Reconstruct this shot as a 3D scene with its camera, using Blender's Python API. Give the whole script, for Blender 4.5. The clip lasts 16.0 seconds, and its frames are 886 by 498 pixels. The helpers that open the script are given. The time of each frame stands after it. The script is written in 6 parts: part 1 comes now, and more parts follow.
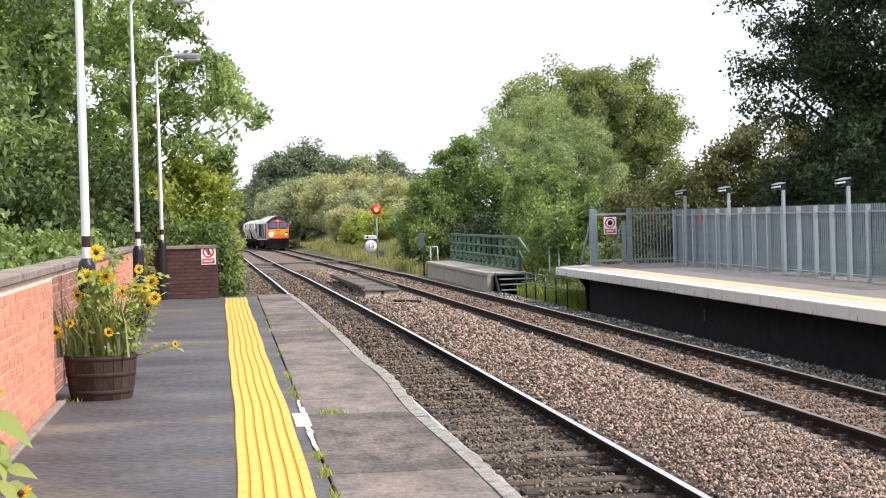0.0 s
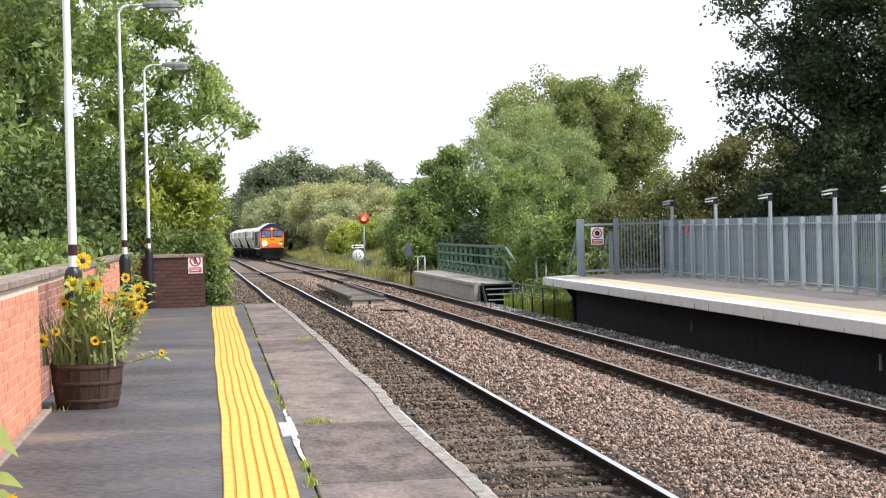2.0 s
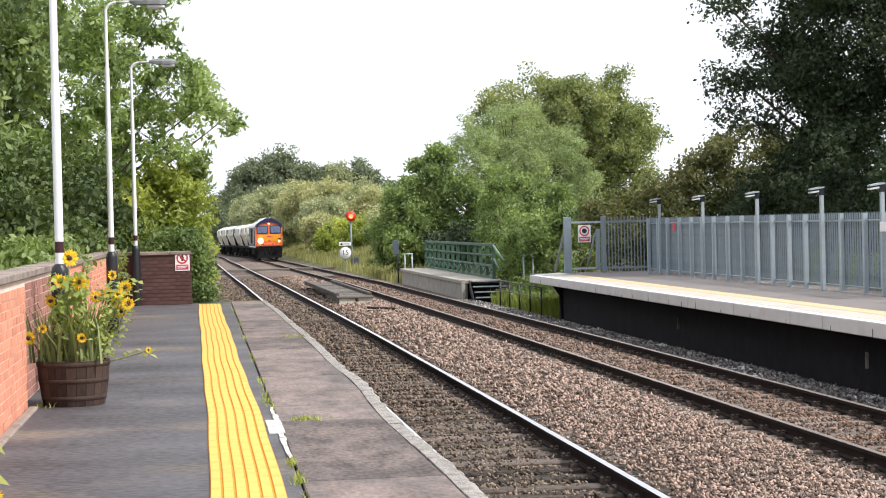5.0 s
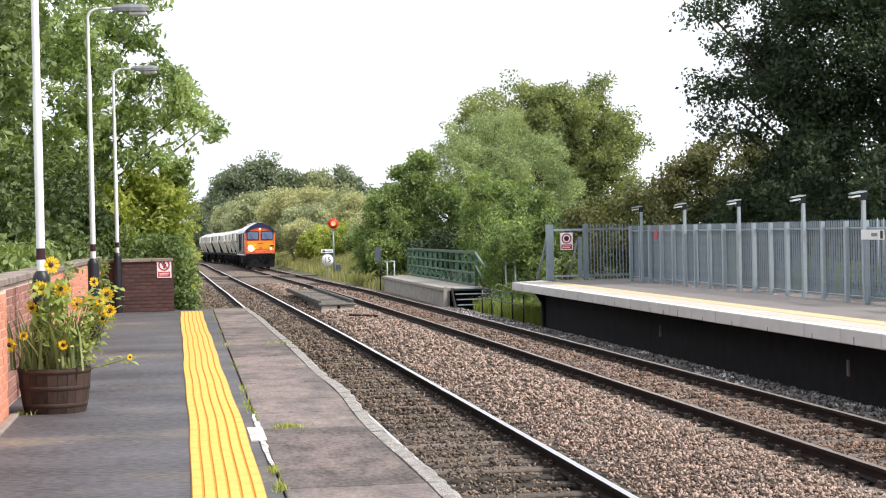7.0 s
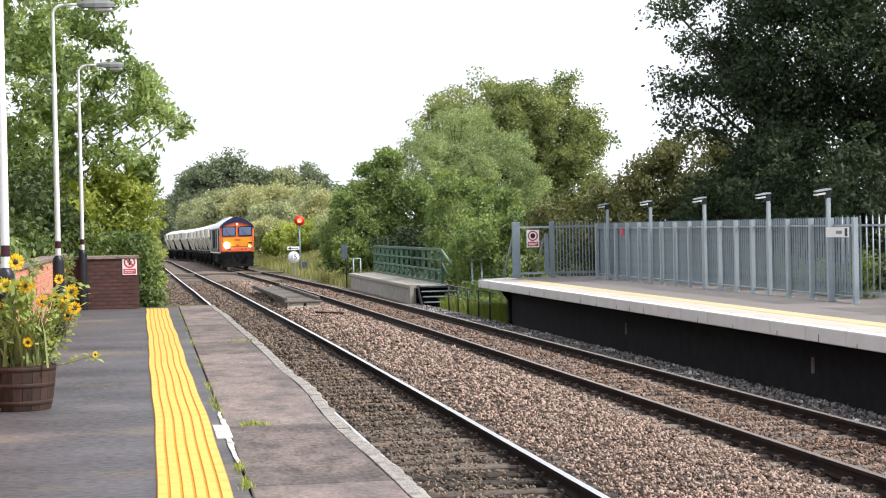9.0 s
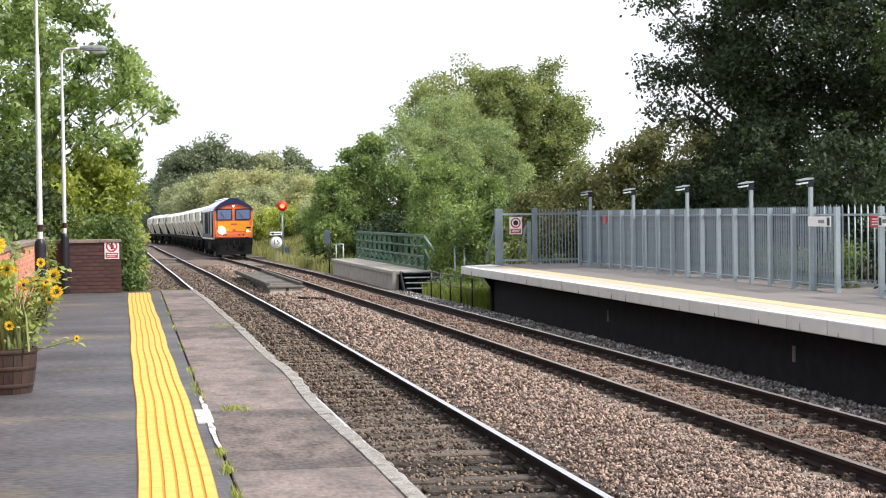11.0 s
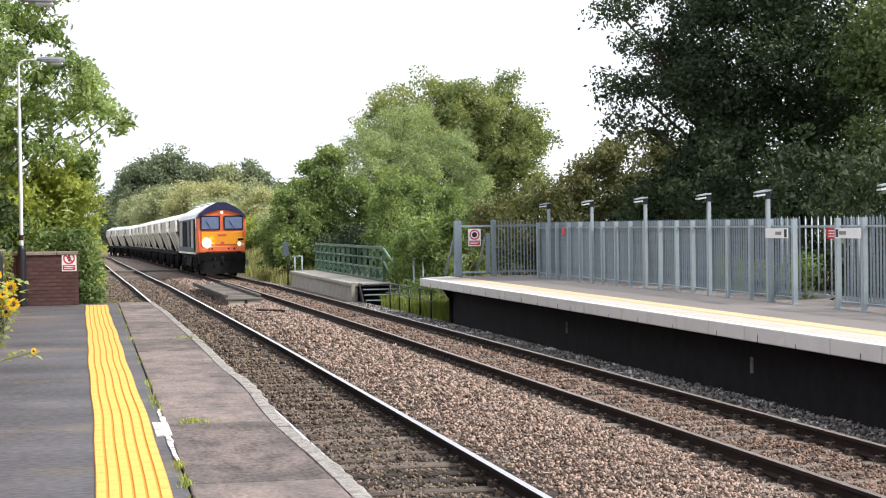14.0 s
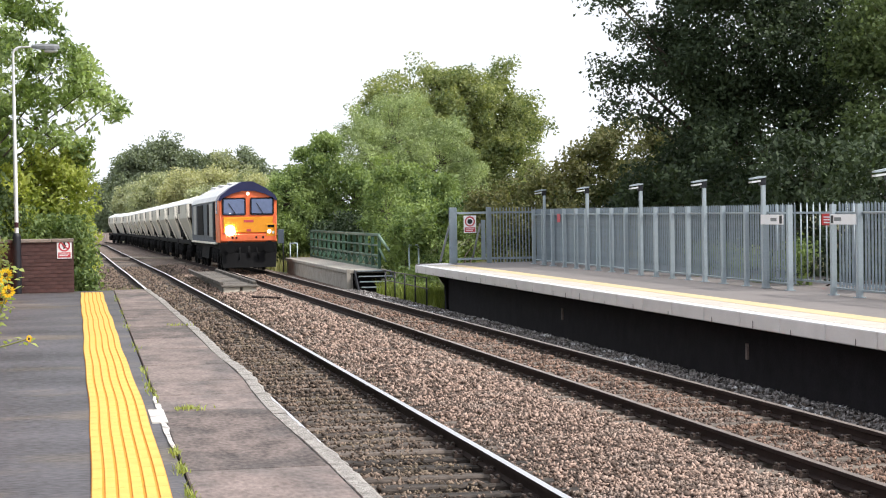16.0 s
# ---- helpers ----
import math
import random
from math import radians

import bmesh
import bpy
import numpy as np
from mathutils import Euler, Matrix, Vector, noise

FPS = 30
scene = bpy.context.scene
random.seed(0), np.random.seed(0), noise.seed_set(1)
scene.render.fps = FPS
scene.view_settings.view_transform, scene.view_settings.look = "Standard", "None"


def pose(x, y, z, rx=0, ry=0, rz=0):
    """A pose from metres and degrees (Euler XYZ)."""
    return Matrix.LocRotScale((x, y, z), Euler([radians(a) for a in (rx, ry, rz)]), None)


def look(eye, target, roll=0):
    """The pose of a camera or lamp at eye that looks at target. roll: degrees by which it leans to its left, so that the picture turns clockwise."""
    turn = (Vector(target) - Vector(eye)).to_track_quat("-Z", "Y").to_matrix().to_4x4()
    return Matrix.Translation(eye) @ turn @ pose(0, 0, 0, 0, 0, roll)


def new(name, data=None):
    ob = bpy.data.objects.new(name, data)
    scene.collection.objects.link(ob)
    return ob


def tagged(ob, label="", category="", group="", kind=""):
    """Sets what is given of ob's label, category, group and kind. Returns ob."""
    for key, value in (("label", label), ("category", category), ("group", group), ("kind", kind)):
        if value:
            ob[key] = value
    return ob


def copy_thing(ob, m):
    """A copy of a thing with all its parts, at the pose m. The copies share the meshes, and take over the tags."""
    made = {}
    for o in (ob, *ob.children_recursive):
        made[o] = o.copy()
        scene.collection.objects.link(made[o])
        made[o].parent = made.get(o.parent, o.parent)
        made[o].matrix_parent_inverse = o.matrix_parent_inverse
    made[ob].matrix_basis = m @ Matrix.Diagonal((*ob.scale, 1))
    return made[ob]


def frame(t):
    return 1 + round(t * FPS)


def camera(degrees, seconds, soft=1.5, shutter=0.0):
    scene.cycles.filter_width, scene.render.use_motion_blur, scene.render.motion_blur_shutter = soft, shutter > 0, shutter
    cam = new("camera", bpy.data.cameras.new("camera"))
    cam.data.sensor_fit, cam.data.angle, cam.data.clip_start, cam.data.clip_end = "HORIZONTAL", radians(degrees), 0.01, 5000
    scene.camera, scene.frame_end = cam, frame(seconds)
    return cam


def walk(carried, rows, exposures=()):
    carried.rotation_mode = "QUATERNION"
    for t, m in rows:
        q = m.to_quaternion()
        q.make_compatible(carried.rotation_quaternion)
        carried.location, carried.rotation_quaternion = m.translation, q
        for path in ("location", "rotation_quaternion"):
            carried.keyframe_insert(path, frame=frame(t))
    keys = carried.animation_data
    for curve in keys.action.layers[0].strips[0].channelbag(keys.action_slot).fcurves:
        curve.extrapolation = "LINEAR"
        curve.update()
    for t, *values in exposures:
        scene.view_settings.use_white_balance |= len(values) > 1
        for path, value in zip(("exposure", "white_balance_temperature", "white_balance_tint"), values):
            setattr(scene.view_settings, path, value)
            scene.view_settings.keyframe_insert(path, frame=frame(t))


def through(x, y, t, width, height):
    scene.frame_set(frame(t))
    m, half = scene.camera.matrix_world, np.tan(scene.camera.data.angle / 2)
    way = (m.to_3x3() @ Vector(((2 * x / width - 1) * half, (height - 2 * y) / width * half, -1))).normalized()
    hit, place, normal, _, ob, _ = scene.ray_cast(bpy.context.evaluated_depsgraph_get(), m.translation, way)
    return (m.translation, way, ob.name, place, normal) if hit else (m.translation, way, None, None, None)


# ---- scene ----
PATH = [  # seconds, heading, tilt and roll in degrees
    (0.0, 6.733, -0.997, -1.626), (0.5, 6.819, -0.862, -1.627), (1.0, 6.904, -0.762, -1.598), (1.5, 7.081, -0.64, -1.508),
    (2.0, 7.148, -0.7, -1.409), (2.5, 7.226, -0.817, -1.443), (3.0, 7.28, -0.977, -1.383), (3.5, 7.32, -0.927, -1.382),
    (6.0, 7.783, -0.735, -1.308), (6.5, 7.923, -0.683, -1.302), (7.0, 8.117, -0.565, -1.25), (7.5, 8.35, -0.548, -1.188),
    (8.0, 8.691, -0.574, -1.177), (8.5, 8.961, -0.606, -1.163), (9.0, 9.18, -0.674, -1.198), (11.5, 9.847, -1.231, -0.73),
    (12.0, 10.032, -1.317, -0.79), (12.5, 10.271, -1.321, -0.788), (13.0, 10.538, -1.165, -0.756), (13.5, 10.802, -0.953, -0.756),
    (14.0, 11.026, -0.756, -0.793), (14.5, 11.266, -0.759, -0.771), (15.0, 11.334, -0.868, -0.687), (15.5, 11.139, -1.117, -0.77),
    (16.0, 11.166, -1.176, -0.874),
]
EYE = (0.0, 0.0, 1.5)


def aim(heading, tilt, roll):
    """The camera's pose at the one place where it is held."""
    return pose(*EYE) @ pose(0, 0, 0, 0, 0, -heading) @ pose(0, 0, 0, 90 + tilt) @ pose(0, 0, 0, 0, 0, roll)


cam = camera(27.52, 16.0, soft=1.1)
walk(cam, [(t, aim(a, b, c)) for t, a, b, c in PATH])

# ---------------------------------------------------------------- world and sun
SUN_EL, SUN_AZ = radians(48), radians(122)   # azimuth from +Y towards +X
world = bpy.data.worlds.new("sky")
scene.world = world
world.use_nodes = True
wn, wl = world.node_tree.nodes, world.node_tree.links
wn.clear()
sky = wn.new("ShaderNodeTexSky")
sky.sky_type, sky.sun_disc = "NISHITA", False
sky.sun_elevation, sky.sun_rotation = SUN_EL, SUN_AZ
sky.dust_density, sky.air_density = 6.0, 1.0
bg = wn.new("ShaderNodeBackground")
bg.inputs["Strength"].default_value = 0.12
cloud = wn.new("ShaderNodeBackground")      # thin bright cloud over the whole sky
cloud.inputs["Color"].default_value = (0.945, 0.985, 1.06, 1)
cloud.inputs["Strength"].default_value = 1.14
add = wn.new("ShaderNodeMixShader")
add.inputs["Fac"].default_value = 0.88
wo = wn.new("ShaderNodeOutputWorld")
wl.new(sky.outputs["Color"], bg.inputs["Color"])
wl.new(bg.outputs["Background"], add.inputs[1])
wl.new(cloud.outputs["Background"], add.inputs[2])
wl.new(add.outputs["Shader"], wo.inputs["Surface"])

sun = new("sun", bpy.data.lights.new("sun", "SUN"))
sun.data.energy, sun.data.angle, sun.data.color = 3.9, radians(4.0), (1.0, 0.95, 0.885)
sun.matrix_world = look((40 * math.sin(SUN_AZ) * math.cos(SUN_EL), 40 * math.cos(SUN_AZ) * math.cos(SUN_EL), 40 * math.sin(SUN_EL)), (0, 0, 0))
scene.view_settings.exposure = 0.24


# ---------------------------------------------------------------- materials
def material(name, colour, rough=0.8, metal=0.0, vary=0.15, scale=8.0, fine=60.0, bump=0.3, depth=0.01, island=0.0,
             stain=None, stain_scale=1.5, stain_amount=0.5, stain_edge=(0.5, 0.7), spec=0.4, emit=None, rand=0.0, stretch=(1, 1, 1)):
    """A surface with grain at two scales, stains of a second colour, and fine relief."""
    m = bpy.data.materials.new(name)
    m.use_nodes = True
    n, l = m.node_tree.nodes, m.node_tree.links
    b = n["Principled BSDF"]
    b.inputs["Roughness"].default_value, b.inputs["Metallic"].default_value = rough, metal
    b.inputs["Specular IOR Level"].default_value = spec
    co = n.new("ShaderNodeTexCoord")
    mp = n.new("ShaderNodeMapping")
    mp.inputs["Scale"].default_value = stretch
    l.new(co.outputs["Object"], mp.inputs["Vector"])

    def nz(sc, detail=4.0):
        t = n.new("ShaderNodeTexNoise")
        t.inputs["Scale"].default_value, t.inputs["Detail"].default_value = sc, detail
        l.new(mp.outputs["Vector"], t.inputs["Vector"])
        return t

    big, small = nz(scale), nz(fine, 3.0)
    mix = n.new("ShaderNodeMath")
    mix.operation = "ADD"
    l.new(big.outputs["Fac"], mix.inputs[0])
    l.new(small.outputs["Fac"], mix.inputs[1])
    val = mix.outputs[0]
    if island or rand:
        src = n.new("ShaderNodeNewGeometry").outputs["Random Per Island"] if island else n.new("ShaderNodeObjectInfo").outputs["Random"]
        sc = n.new("ShaderNodeMath")
        sc.operation = "MULTIPLY_ADD"
        sc.inputs[1].default_value, sc.inputs[2].default_value = 2 * (island or rand), -(island or rand)
        l.new(src, sc.inputs[0])
        ad = n.new("ShaderNodeMath")
        l.new(sc.outputs[0], ad.inputs[0])
        l.new(val, ad.inputs[1])
        val = ad.outputs[0]
    ramp = n.new("ShaderNodeMapRange")
    ramp.inputs["From Min"].default_value, ramp.inputs["From Max"].default_value = 0.5, 1.5
    ramp.inputs["To Min"].default_value, ramp.inputs["To Max"].default_value = 1 - 2 * vary, 1 + 2 * vary
    l.new(val, ramp.inputs["Value"])
    hue = n.new("ShaderNodeMix")
    hue.data_type, hue.blend_type = "RGBA", "MIX"
    base = hue
    hue.inputs["Factor"].default_value = 0.0
    hue.inputs["A"].default_value = (*colour, 1)
    if stain:
        st = nz(stain_scale, 6.0)
        rg = n.new("ShaderNodeMapRange")
        rg.inputs["From Min"].default_value, rg.inputs["From Max"].default_value = stain_edge
        rg.inputs["To Max"].default_value = stain_amount
        l.new(st.outputs["Fac"], rg.inputs["Value"])
        l.new(rg.outputs["Result"], hue.inputs["Factor"])
        hue.inputs["B"].default_value = (*stain, 1)
    mul = n.new("ShaderNodeVectorMath")
    mul.operation = "SCALE"
    l.new(base.outputs["Result"], mul.inputs[0])
    l.new(ramp.outputs["Result"], mul.inputs["Scale"])
    l.new(mul.outputs["Vector"], b.inputs["Base Color"])
    if bump:
        bp = n.new("ShaderNodeBump")
        bp.inputs["Strength"].default_value, bp.inputs["Distance"].default_value = bump, depth
        l.new(mix.outputs[0], bp.inputs["Height"])
        l.new(bp.outputs["Normal"], b.inputs["Normal"])
    if emit:
        b.inputs["Emission Color"].default_value, b.inputs["Emission Strength"].default_value = (*emit[:3], 1), emit[3]
    return m


def leaf_material(name, dark, light, through=0.35, rough=0.6):
    """Leaves that differ one from another and let some light through."""
    m = bpy.data.materials.new(name)
    m.use_nodes = True
    n, l = m.node_tree.nodes, m.node_tree.links
    b = n["Principled BSDF"]
    b.inputs["Roughness"].default_value = rough
    b.inputs["Specular IOR Level"].default_value = 0.2
    geo = n.new("ShaderNodeNewGeometry")
    tex = n.new("ShaderNodeTexNoise")
    tex.inputs["Scale"].default_value = 0.55
    co = n.new("ShaderNodeTexCoord")
    l.new(co.outputs["Object"], tex.inputs["Vector"])
    mx = n.new("ShaderNodeMath")
    mx.operation = "MULTIPLY_ADD"
    mx.inputs[1].default_value = 0.55
    l.new(geo.outputs["Random Per Island"], mx.inputs[0])
    sb = n.new("ShaderNodeMapRange")
    sb.inputs["From Min"].default_value, sb.inputs["From Max"].default_value = 0.35, 0.65
    sb.inputs["To Max"].default_value = 0.45
    l.new(tex.outputs["Fac"], sb.inputs["Value"])
    l.new(sb.outputs["Result"], mx.inputs[2])
    rp = n.new("ShaderNodeValToRGB")
    rp.color_ramp.elements[0].color, rp.color_ramp.elements[1].color = (*dark, 1), (*light, 1)
    l.new(mx.outputs[0], rp.inputs["Fac"])
    l.new(rp.outputs["Color"], b.inputs["Base Color"])
    tr = n.new("ShaderNodeBsdfTranslucent")
    sc = n.new("ShaderNodeVectorMath")
    sc.operation = "MULTIPLY"
    sc.inputs[1].default_value = (1.3, 1.35, 0.6)
    l.new(rp.outputs["Color"], sc.inputs[0])
    l.new(sc.outputs["Vector"], tr.inputs["Color"])
    ms = n.new("ShaderNodeMixShader")
    ms.inputs["Fac"].default_value = through
    l.new(b.outputs["BSDF"], ms.inputs[1])
    l.new(tr.outputs["BSDF"], ms.inputs[2])
    l.new(ms.outputs["Shader"], n["Material Output"].inputs["Surface"])
    return m


M = {}
M["tarmac"] = material("tarmac", (0.078, 0.075, 0.084), 0.65, vary=0.5, scale=1.3, fine=26, bump=0.7, depth=0.008, stain=(0.17, 0.14, 0.10), stain_scale=0.9, stain_amount=0.55, stain_edge=(0.54, 0.66), stretch=(0.55, 0.75, 1))
M["slab"] = material("weathered concrete slab", (0.186, 0.148, 0.136), 0.85, vary=0.38, scale=5, fine=30, bump=0.8, depth=0.008, rand=0.18, stain=(0.09, 0.08, 0.078), stain_scale=1.8, stain_amount=0.75, stain_edge=(0.46, 0.62), stretch=(1, 0.45, 1))
M["coping"] = material("lichen grey edge stone", (0.33, 0.31, 0.29), 0.95, vary=0.3, scale=14, fine=60, bump=1.0, depth=0.02, stain=(0.12, 0.11, 0.10), stain_scale=7, stain_amount=0.8)
M["yellow"] = material("yellow tactile paving", (0.72, 0.44, 0.105), 0.75, vary=0.07, scale=6, fine=120, bump=0.2, depth=0.003, rand=0.1, stain=(0.60, 0.34, 0.07), stain_scale=4, stain_amount=0.6)
M["yellow_groove"] = material("darker orange groove", (0.60, 0.27, 0.03), 0.85, vary=0.1, scale=8)
M["white_paint"] = material("worn white paint", (0.72, 0.70, 0.66), 0.7, vary=0.12, scale=12, stain=(0.22, 0.2, 0.19), stain_scale=9, stain_amount=0.9, stain_edge=(0.52, 0.62))
# weathered purple brick, with the set-back wall's shade also in the colour
M["brick_worn_shaded"] = material("weathered purple red brick dimmed for shade", (0.33, 0.155, 0.125), 0.85, vary=0.16, scale=6, fine=90, bump=0.4, depth=0.004, rand=0.3, stain=(0.42, 0.22, 0.17), stain_scale=3, stain_amount=0.6)
M["brick"] = material("orange red brick", (0.66, 0.27, 0.175), 0.85, vary=0.12, scale=6, fine=90, bump=0.4, depth=0.004, rand=0.28, stain=(0.56, 0.30, 0.21), stain_scale=5, stain_amount=0.5)
M["brick_dark"] = material("purple brown brick", (0.088, 0.046, 0.043), 0.85, vary=0.15, scale=6, fine=90, bump=0.4, depth=0.004, rand=0.25)
M["mortar"] = material("pale mortar", (0.70, 0.58, 0.50), 0.95, vary=0.12, scale=12)
M["cap"] = material("grey brown coping", (0.25, 0.205, 0.18), 0.9, vary=0.2, scale=6, fine=80, bump=0.5, depth=0.008, rand=0.2, stain=(0.10, 0.085, 0.075), stain_scale=5)
M["pole_white"] = material("white painted steel", (0.74, 0.74, 0.76), 0.4, vary=0.04, scale=4, stain=(0.42, 0.39, 0.37), stain_scale=3, stain_amount=0.35, stretch=(1, 1, 0.2))
M["pole_band"] = material("maroon paint", (0.045, 0.012, 0.02), 0.45, vary=0.1)
M["pole_black"] = material("black painted steel", (0.016, 0.017, 0.022), 0.35, vary=0.15, scale=5)
M["galv"] = material("galvanised steel", (0.235, 0.285, 0.325), 0.55, metal=0.25, vary=0.1, scale=5, fine=40, bump=0.1, rand=0.12, stain=(0.26, 0.29, 0.31), stain_scale=3)
M["galv_pale"] = material("pale galvanised steel", (0.36, 0.42, 0.46), 0.5, metal=0.25, vary=0.08, scale=5, fine=40, bump=0.1)
M["lamp_grey"] = material("grey lamp casing", (0.20, 0.21, 0.22), 0.5, vary=0.1)
M["lamp_glass"] = material("milky lamp cover", (0.62, 0.64, 0.64), 0.25, vary=0.04)
M["rust"] = material("rusty rail side", (0.026, 0.016, 0.014), 0.9, spec=0.2, vary=0.25, scale=5, fine=60, bump=0.4, depth=0.003)
M["clip"] = material("rusty clip steel", (0.055, 0.038, 0.031), 0.7, vary=0.25, scale=20)
M["railhead"] = material("polished rail head", (0.74, 0.73, 0.74), 0.30, metal=0.9, vary=0.04, scale=4, bump=0.02)
M["railhead_dull"] = material("dull rail head", (0.28, 0.23, 0.20), 0.45, metal=0.6, vary=0.12, scale=4, bump=0.02)
M["sleeper"] = material("weathered sleeper", (0.15, 0.125, 0.105), 0.9, vary=0.22, scale=6, fine=60, bump=0.6, depth=0.01, rand=0.3, stretch=(0.3, 1, 1))
M["sleeper_dark"] = material("dark oily sleeper", (0.092, 0.075, 0.064), 0.9, vary=0.4, scale=6, fine=60, bump=0.6, depth=0.01, rand=0.5, stretch=(0.3, 1, 1))
M["ballast"] = material("brown grey ballast", (0.19, 0.142, 0.115), 0.95, vary=0.4, scale=18, fine=45, bump=1.0, depth=0.05, stain=(0.115, 0.09, 0.075), stain_scale=0.9, stain_amount=0.6, stain_edge=(0.45, 0.7))
# ballast colour lowered to give the shade between loose stones
M["ballast_gaps"] = material("ballast darkened for shaded gaps", (0.10, 0.074, 0.060), 0.95, vary=0.5, scale=18, fine=45, bump=1.0, depth=0.05)
M["stone"] = material("ballast stones", (0.285, 0.204, 0.166), 0.9, vary=0.3, scale=30, fine=90, bump=0.3, depth=0.004, island=0.85, stain=(0.245, 0.20, 0.172), stain_scale=1.3, stain_amount=0.8)
M["stone_dark"] = material("dull brown ballast stones", (0.150, 0.110, 0.086), 0.9, vary=0.3, scale=30, fine=90, bump=0.3, depth=0.004, island=0.95, stain=(0.15, 0.13, 0.075), stain_scale=1.1, stain_amount=0.4)
M["stone_brown"] = material("rusty brown ballast stones", (0.19, 0.122, 0.092), 0.9, vary=0.3, scale=30, fine=90, bump=0.3, depth=0.004, island=0.95, stain=(0.23, 0.19, 0.17), stain_scale=1.3, stain_amount=0.6)
M["stone_pale"] = material("grey white stones", (0.17, 0.155, 0.15), 0.9, vary=0.3, scale=20, fine=90, bump=0.3, depth=0.004, island=0.7, stain=(0.62, 0.62, 0.64), stain_scale=0.9, stain_amount=0.9, stain_edge=(0.56, 0.66))
M["soil"] = material("grassy soil", (0.10, 0.105, 0.05), 0.95, vary=0.3, scale=1.2, fine=9, bump=0.8, depth=0.05, stain=(0.16, 0.14, 0.075), stain_scale=0.3, stain_amount=0.7)
M["plat_tarmac"] = material("pale grey platform tarmac", (0.195, 0.176, 0.17), 0.9, vary=0.08, scale=2, fine=120, bump=0.2, depth=0.003)
M["coping_pale"] = material("pale platform slabs", (0.47, 0.43, 0.385), 0.85, vary=0.08, scale=3, fine=60, bump=0.15, rand=0.1)
M["plat_yellow"] = material("faded yellow band", (0.56, 0.44, 0.26), 0.8, vary=0.08, scale=3)
M["fascia"] = material("dirty white concrete edge", (0.70, 0.67, 0.66), 0.8, vary=0.05, scale=2, fine=40, bump=0.1, rand=0.06, stain=(0.56, 0.53, 0.51), stain_scale=1.5, stain_amount=0.4)
# near black holds the shade below platform edges; also colours the stained joints
M["black_wall"] = material("near black of shaded walls and stained joints", (0.014, 0.013, 0.016), 0.95, spec=0.2, vary=0.3, scale=4, fine=40, bump=0.4, depth=0.01)
M["concrete"] = material("grey concrete", (0.34, 0.315, 0.28), 0.9, vary=0.15, scale=4, fine=60, bump=0.3, depth=0.006, rand=0.15, stain=(0.2, 0.18, 0.155), stain_scale=3)
M["block"] = material("pale concrete block", (0.62, 0.57, 0.49), 0.9, vary=0.12, scale=5)
M["planks"] = material("grey weathered timber", (0.13, 0.115, 0.10), 0.9, vary=0.25, scale=6, fine=50, bump=0.5, depth=0.006, rand=0.3, stretch=(3, 0.4, 1))
M["green_steel"] = material("green painted steel", (0.045, 0.105, 0.070), 0.55, vary=0.15, scale=4, rand=0.1, stain=(0.12, 0.14, 0.10), stain_scale=5)
M["green_pale"] = material("faded pale green paint", (0.17, 0.25, 0.19), 0.6, vary=0.15, scale=4)
M["red"] = material("signal red", (0.62, 0.035, 0.03), 0.5, vary=0.05)
M["sign_white"] = material("white sign plate", (0.84, 0.84, 0.86), 0.4, vary=0.03)
M["sign_red"] = material("faded red print", (0.52, 0.06, 0.08), 0.5, vary=0.06)
M["sign_black"] = material("black print", (0.02, 0.02, 0.022), 0.5, vary=0.05)
M["blue_paint"] = material("dull blue sign back", (0.08, 0.10, 0.135), 0.55, vary=0.15)
M["signal_lit"] = material("lit red signal lamp", (0.8, 0.1, 0.05), 0.4, emit=(1.0, 0.10, 0.03, 5.0))
M["bark"] = material("grey brown bark", (0.075, 0.06, 0.046), 0.95, vary=0.3, scale=6, fine=30, bump=0.8, depth=0.03, stretch=(1, 1, 0.25))
M["leaf_left"] = leaf_material("mid green leaves", (0.07, 0.12, 0.05), (0.50, 0.60, 0.29), 0.48)
M["leaf_gold"] = leaf_material("green leaves turning gold", (0.07, 0.115, 0.058), (0.40, 0.42, 0.19), 0.4)
M["leaf_lime"] = leaf_material("yellow green leaves", (0.16, 0.22, 0.055), (0.60, 0.62, 0.19), 0.45)
# green lowered so the colour holds the foliage's own shade
M["leaf_shade"] = leaf_material("dark green leaves with self shade", (0.016, 0.028, 0.017), (0.075, 0.105, 0.055), 0.2)
M["leaf_autumn"] = leaf_material("olive and rust leaves", (0.045, 0.07, 0.036), (0.22, 0.205, 0.095), 0.3)
M["leaf_mid"] = leaf_material("fresh green leaves", (0.05, 0.095, 0.04), (0.33, 0.41, 0.165), 0.36)
M["leaf_willow"] = leaf_material("silvery green leaves", (0.13, 0.18, 0.095), (0.48, 0.55, 0.32), 0.38)
# the haze of distance is mixed into both far leaf colours
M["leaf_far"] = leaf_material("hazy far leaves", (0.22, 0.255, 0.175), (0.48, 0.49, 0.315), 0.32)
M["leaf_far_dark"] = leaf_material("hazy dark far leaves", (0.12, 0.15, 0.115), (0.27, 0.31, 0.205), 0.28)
# darker copy of the mid green, with shade in the colour
M["leaf_near"] = leaf_material("mid green leaves darkened for shade", (0.045, 0.082, 0.036), (0.36, 0.445, 0.20), 0.36)
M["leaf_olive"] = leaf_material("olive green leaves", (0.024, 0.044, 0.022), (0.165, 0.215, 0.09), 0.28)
# yellow green paled to carry the distance haze
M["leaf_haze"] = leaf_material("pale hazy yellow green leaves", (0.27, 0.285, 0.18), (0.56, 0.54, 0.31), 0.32)
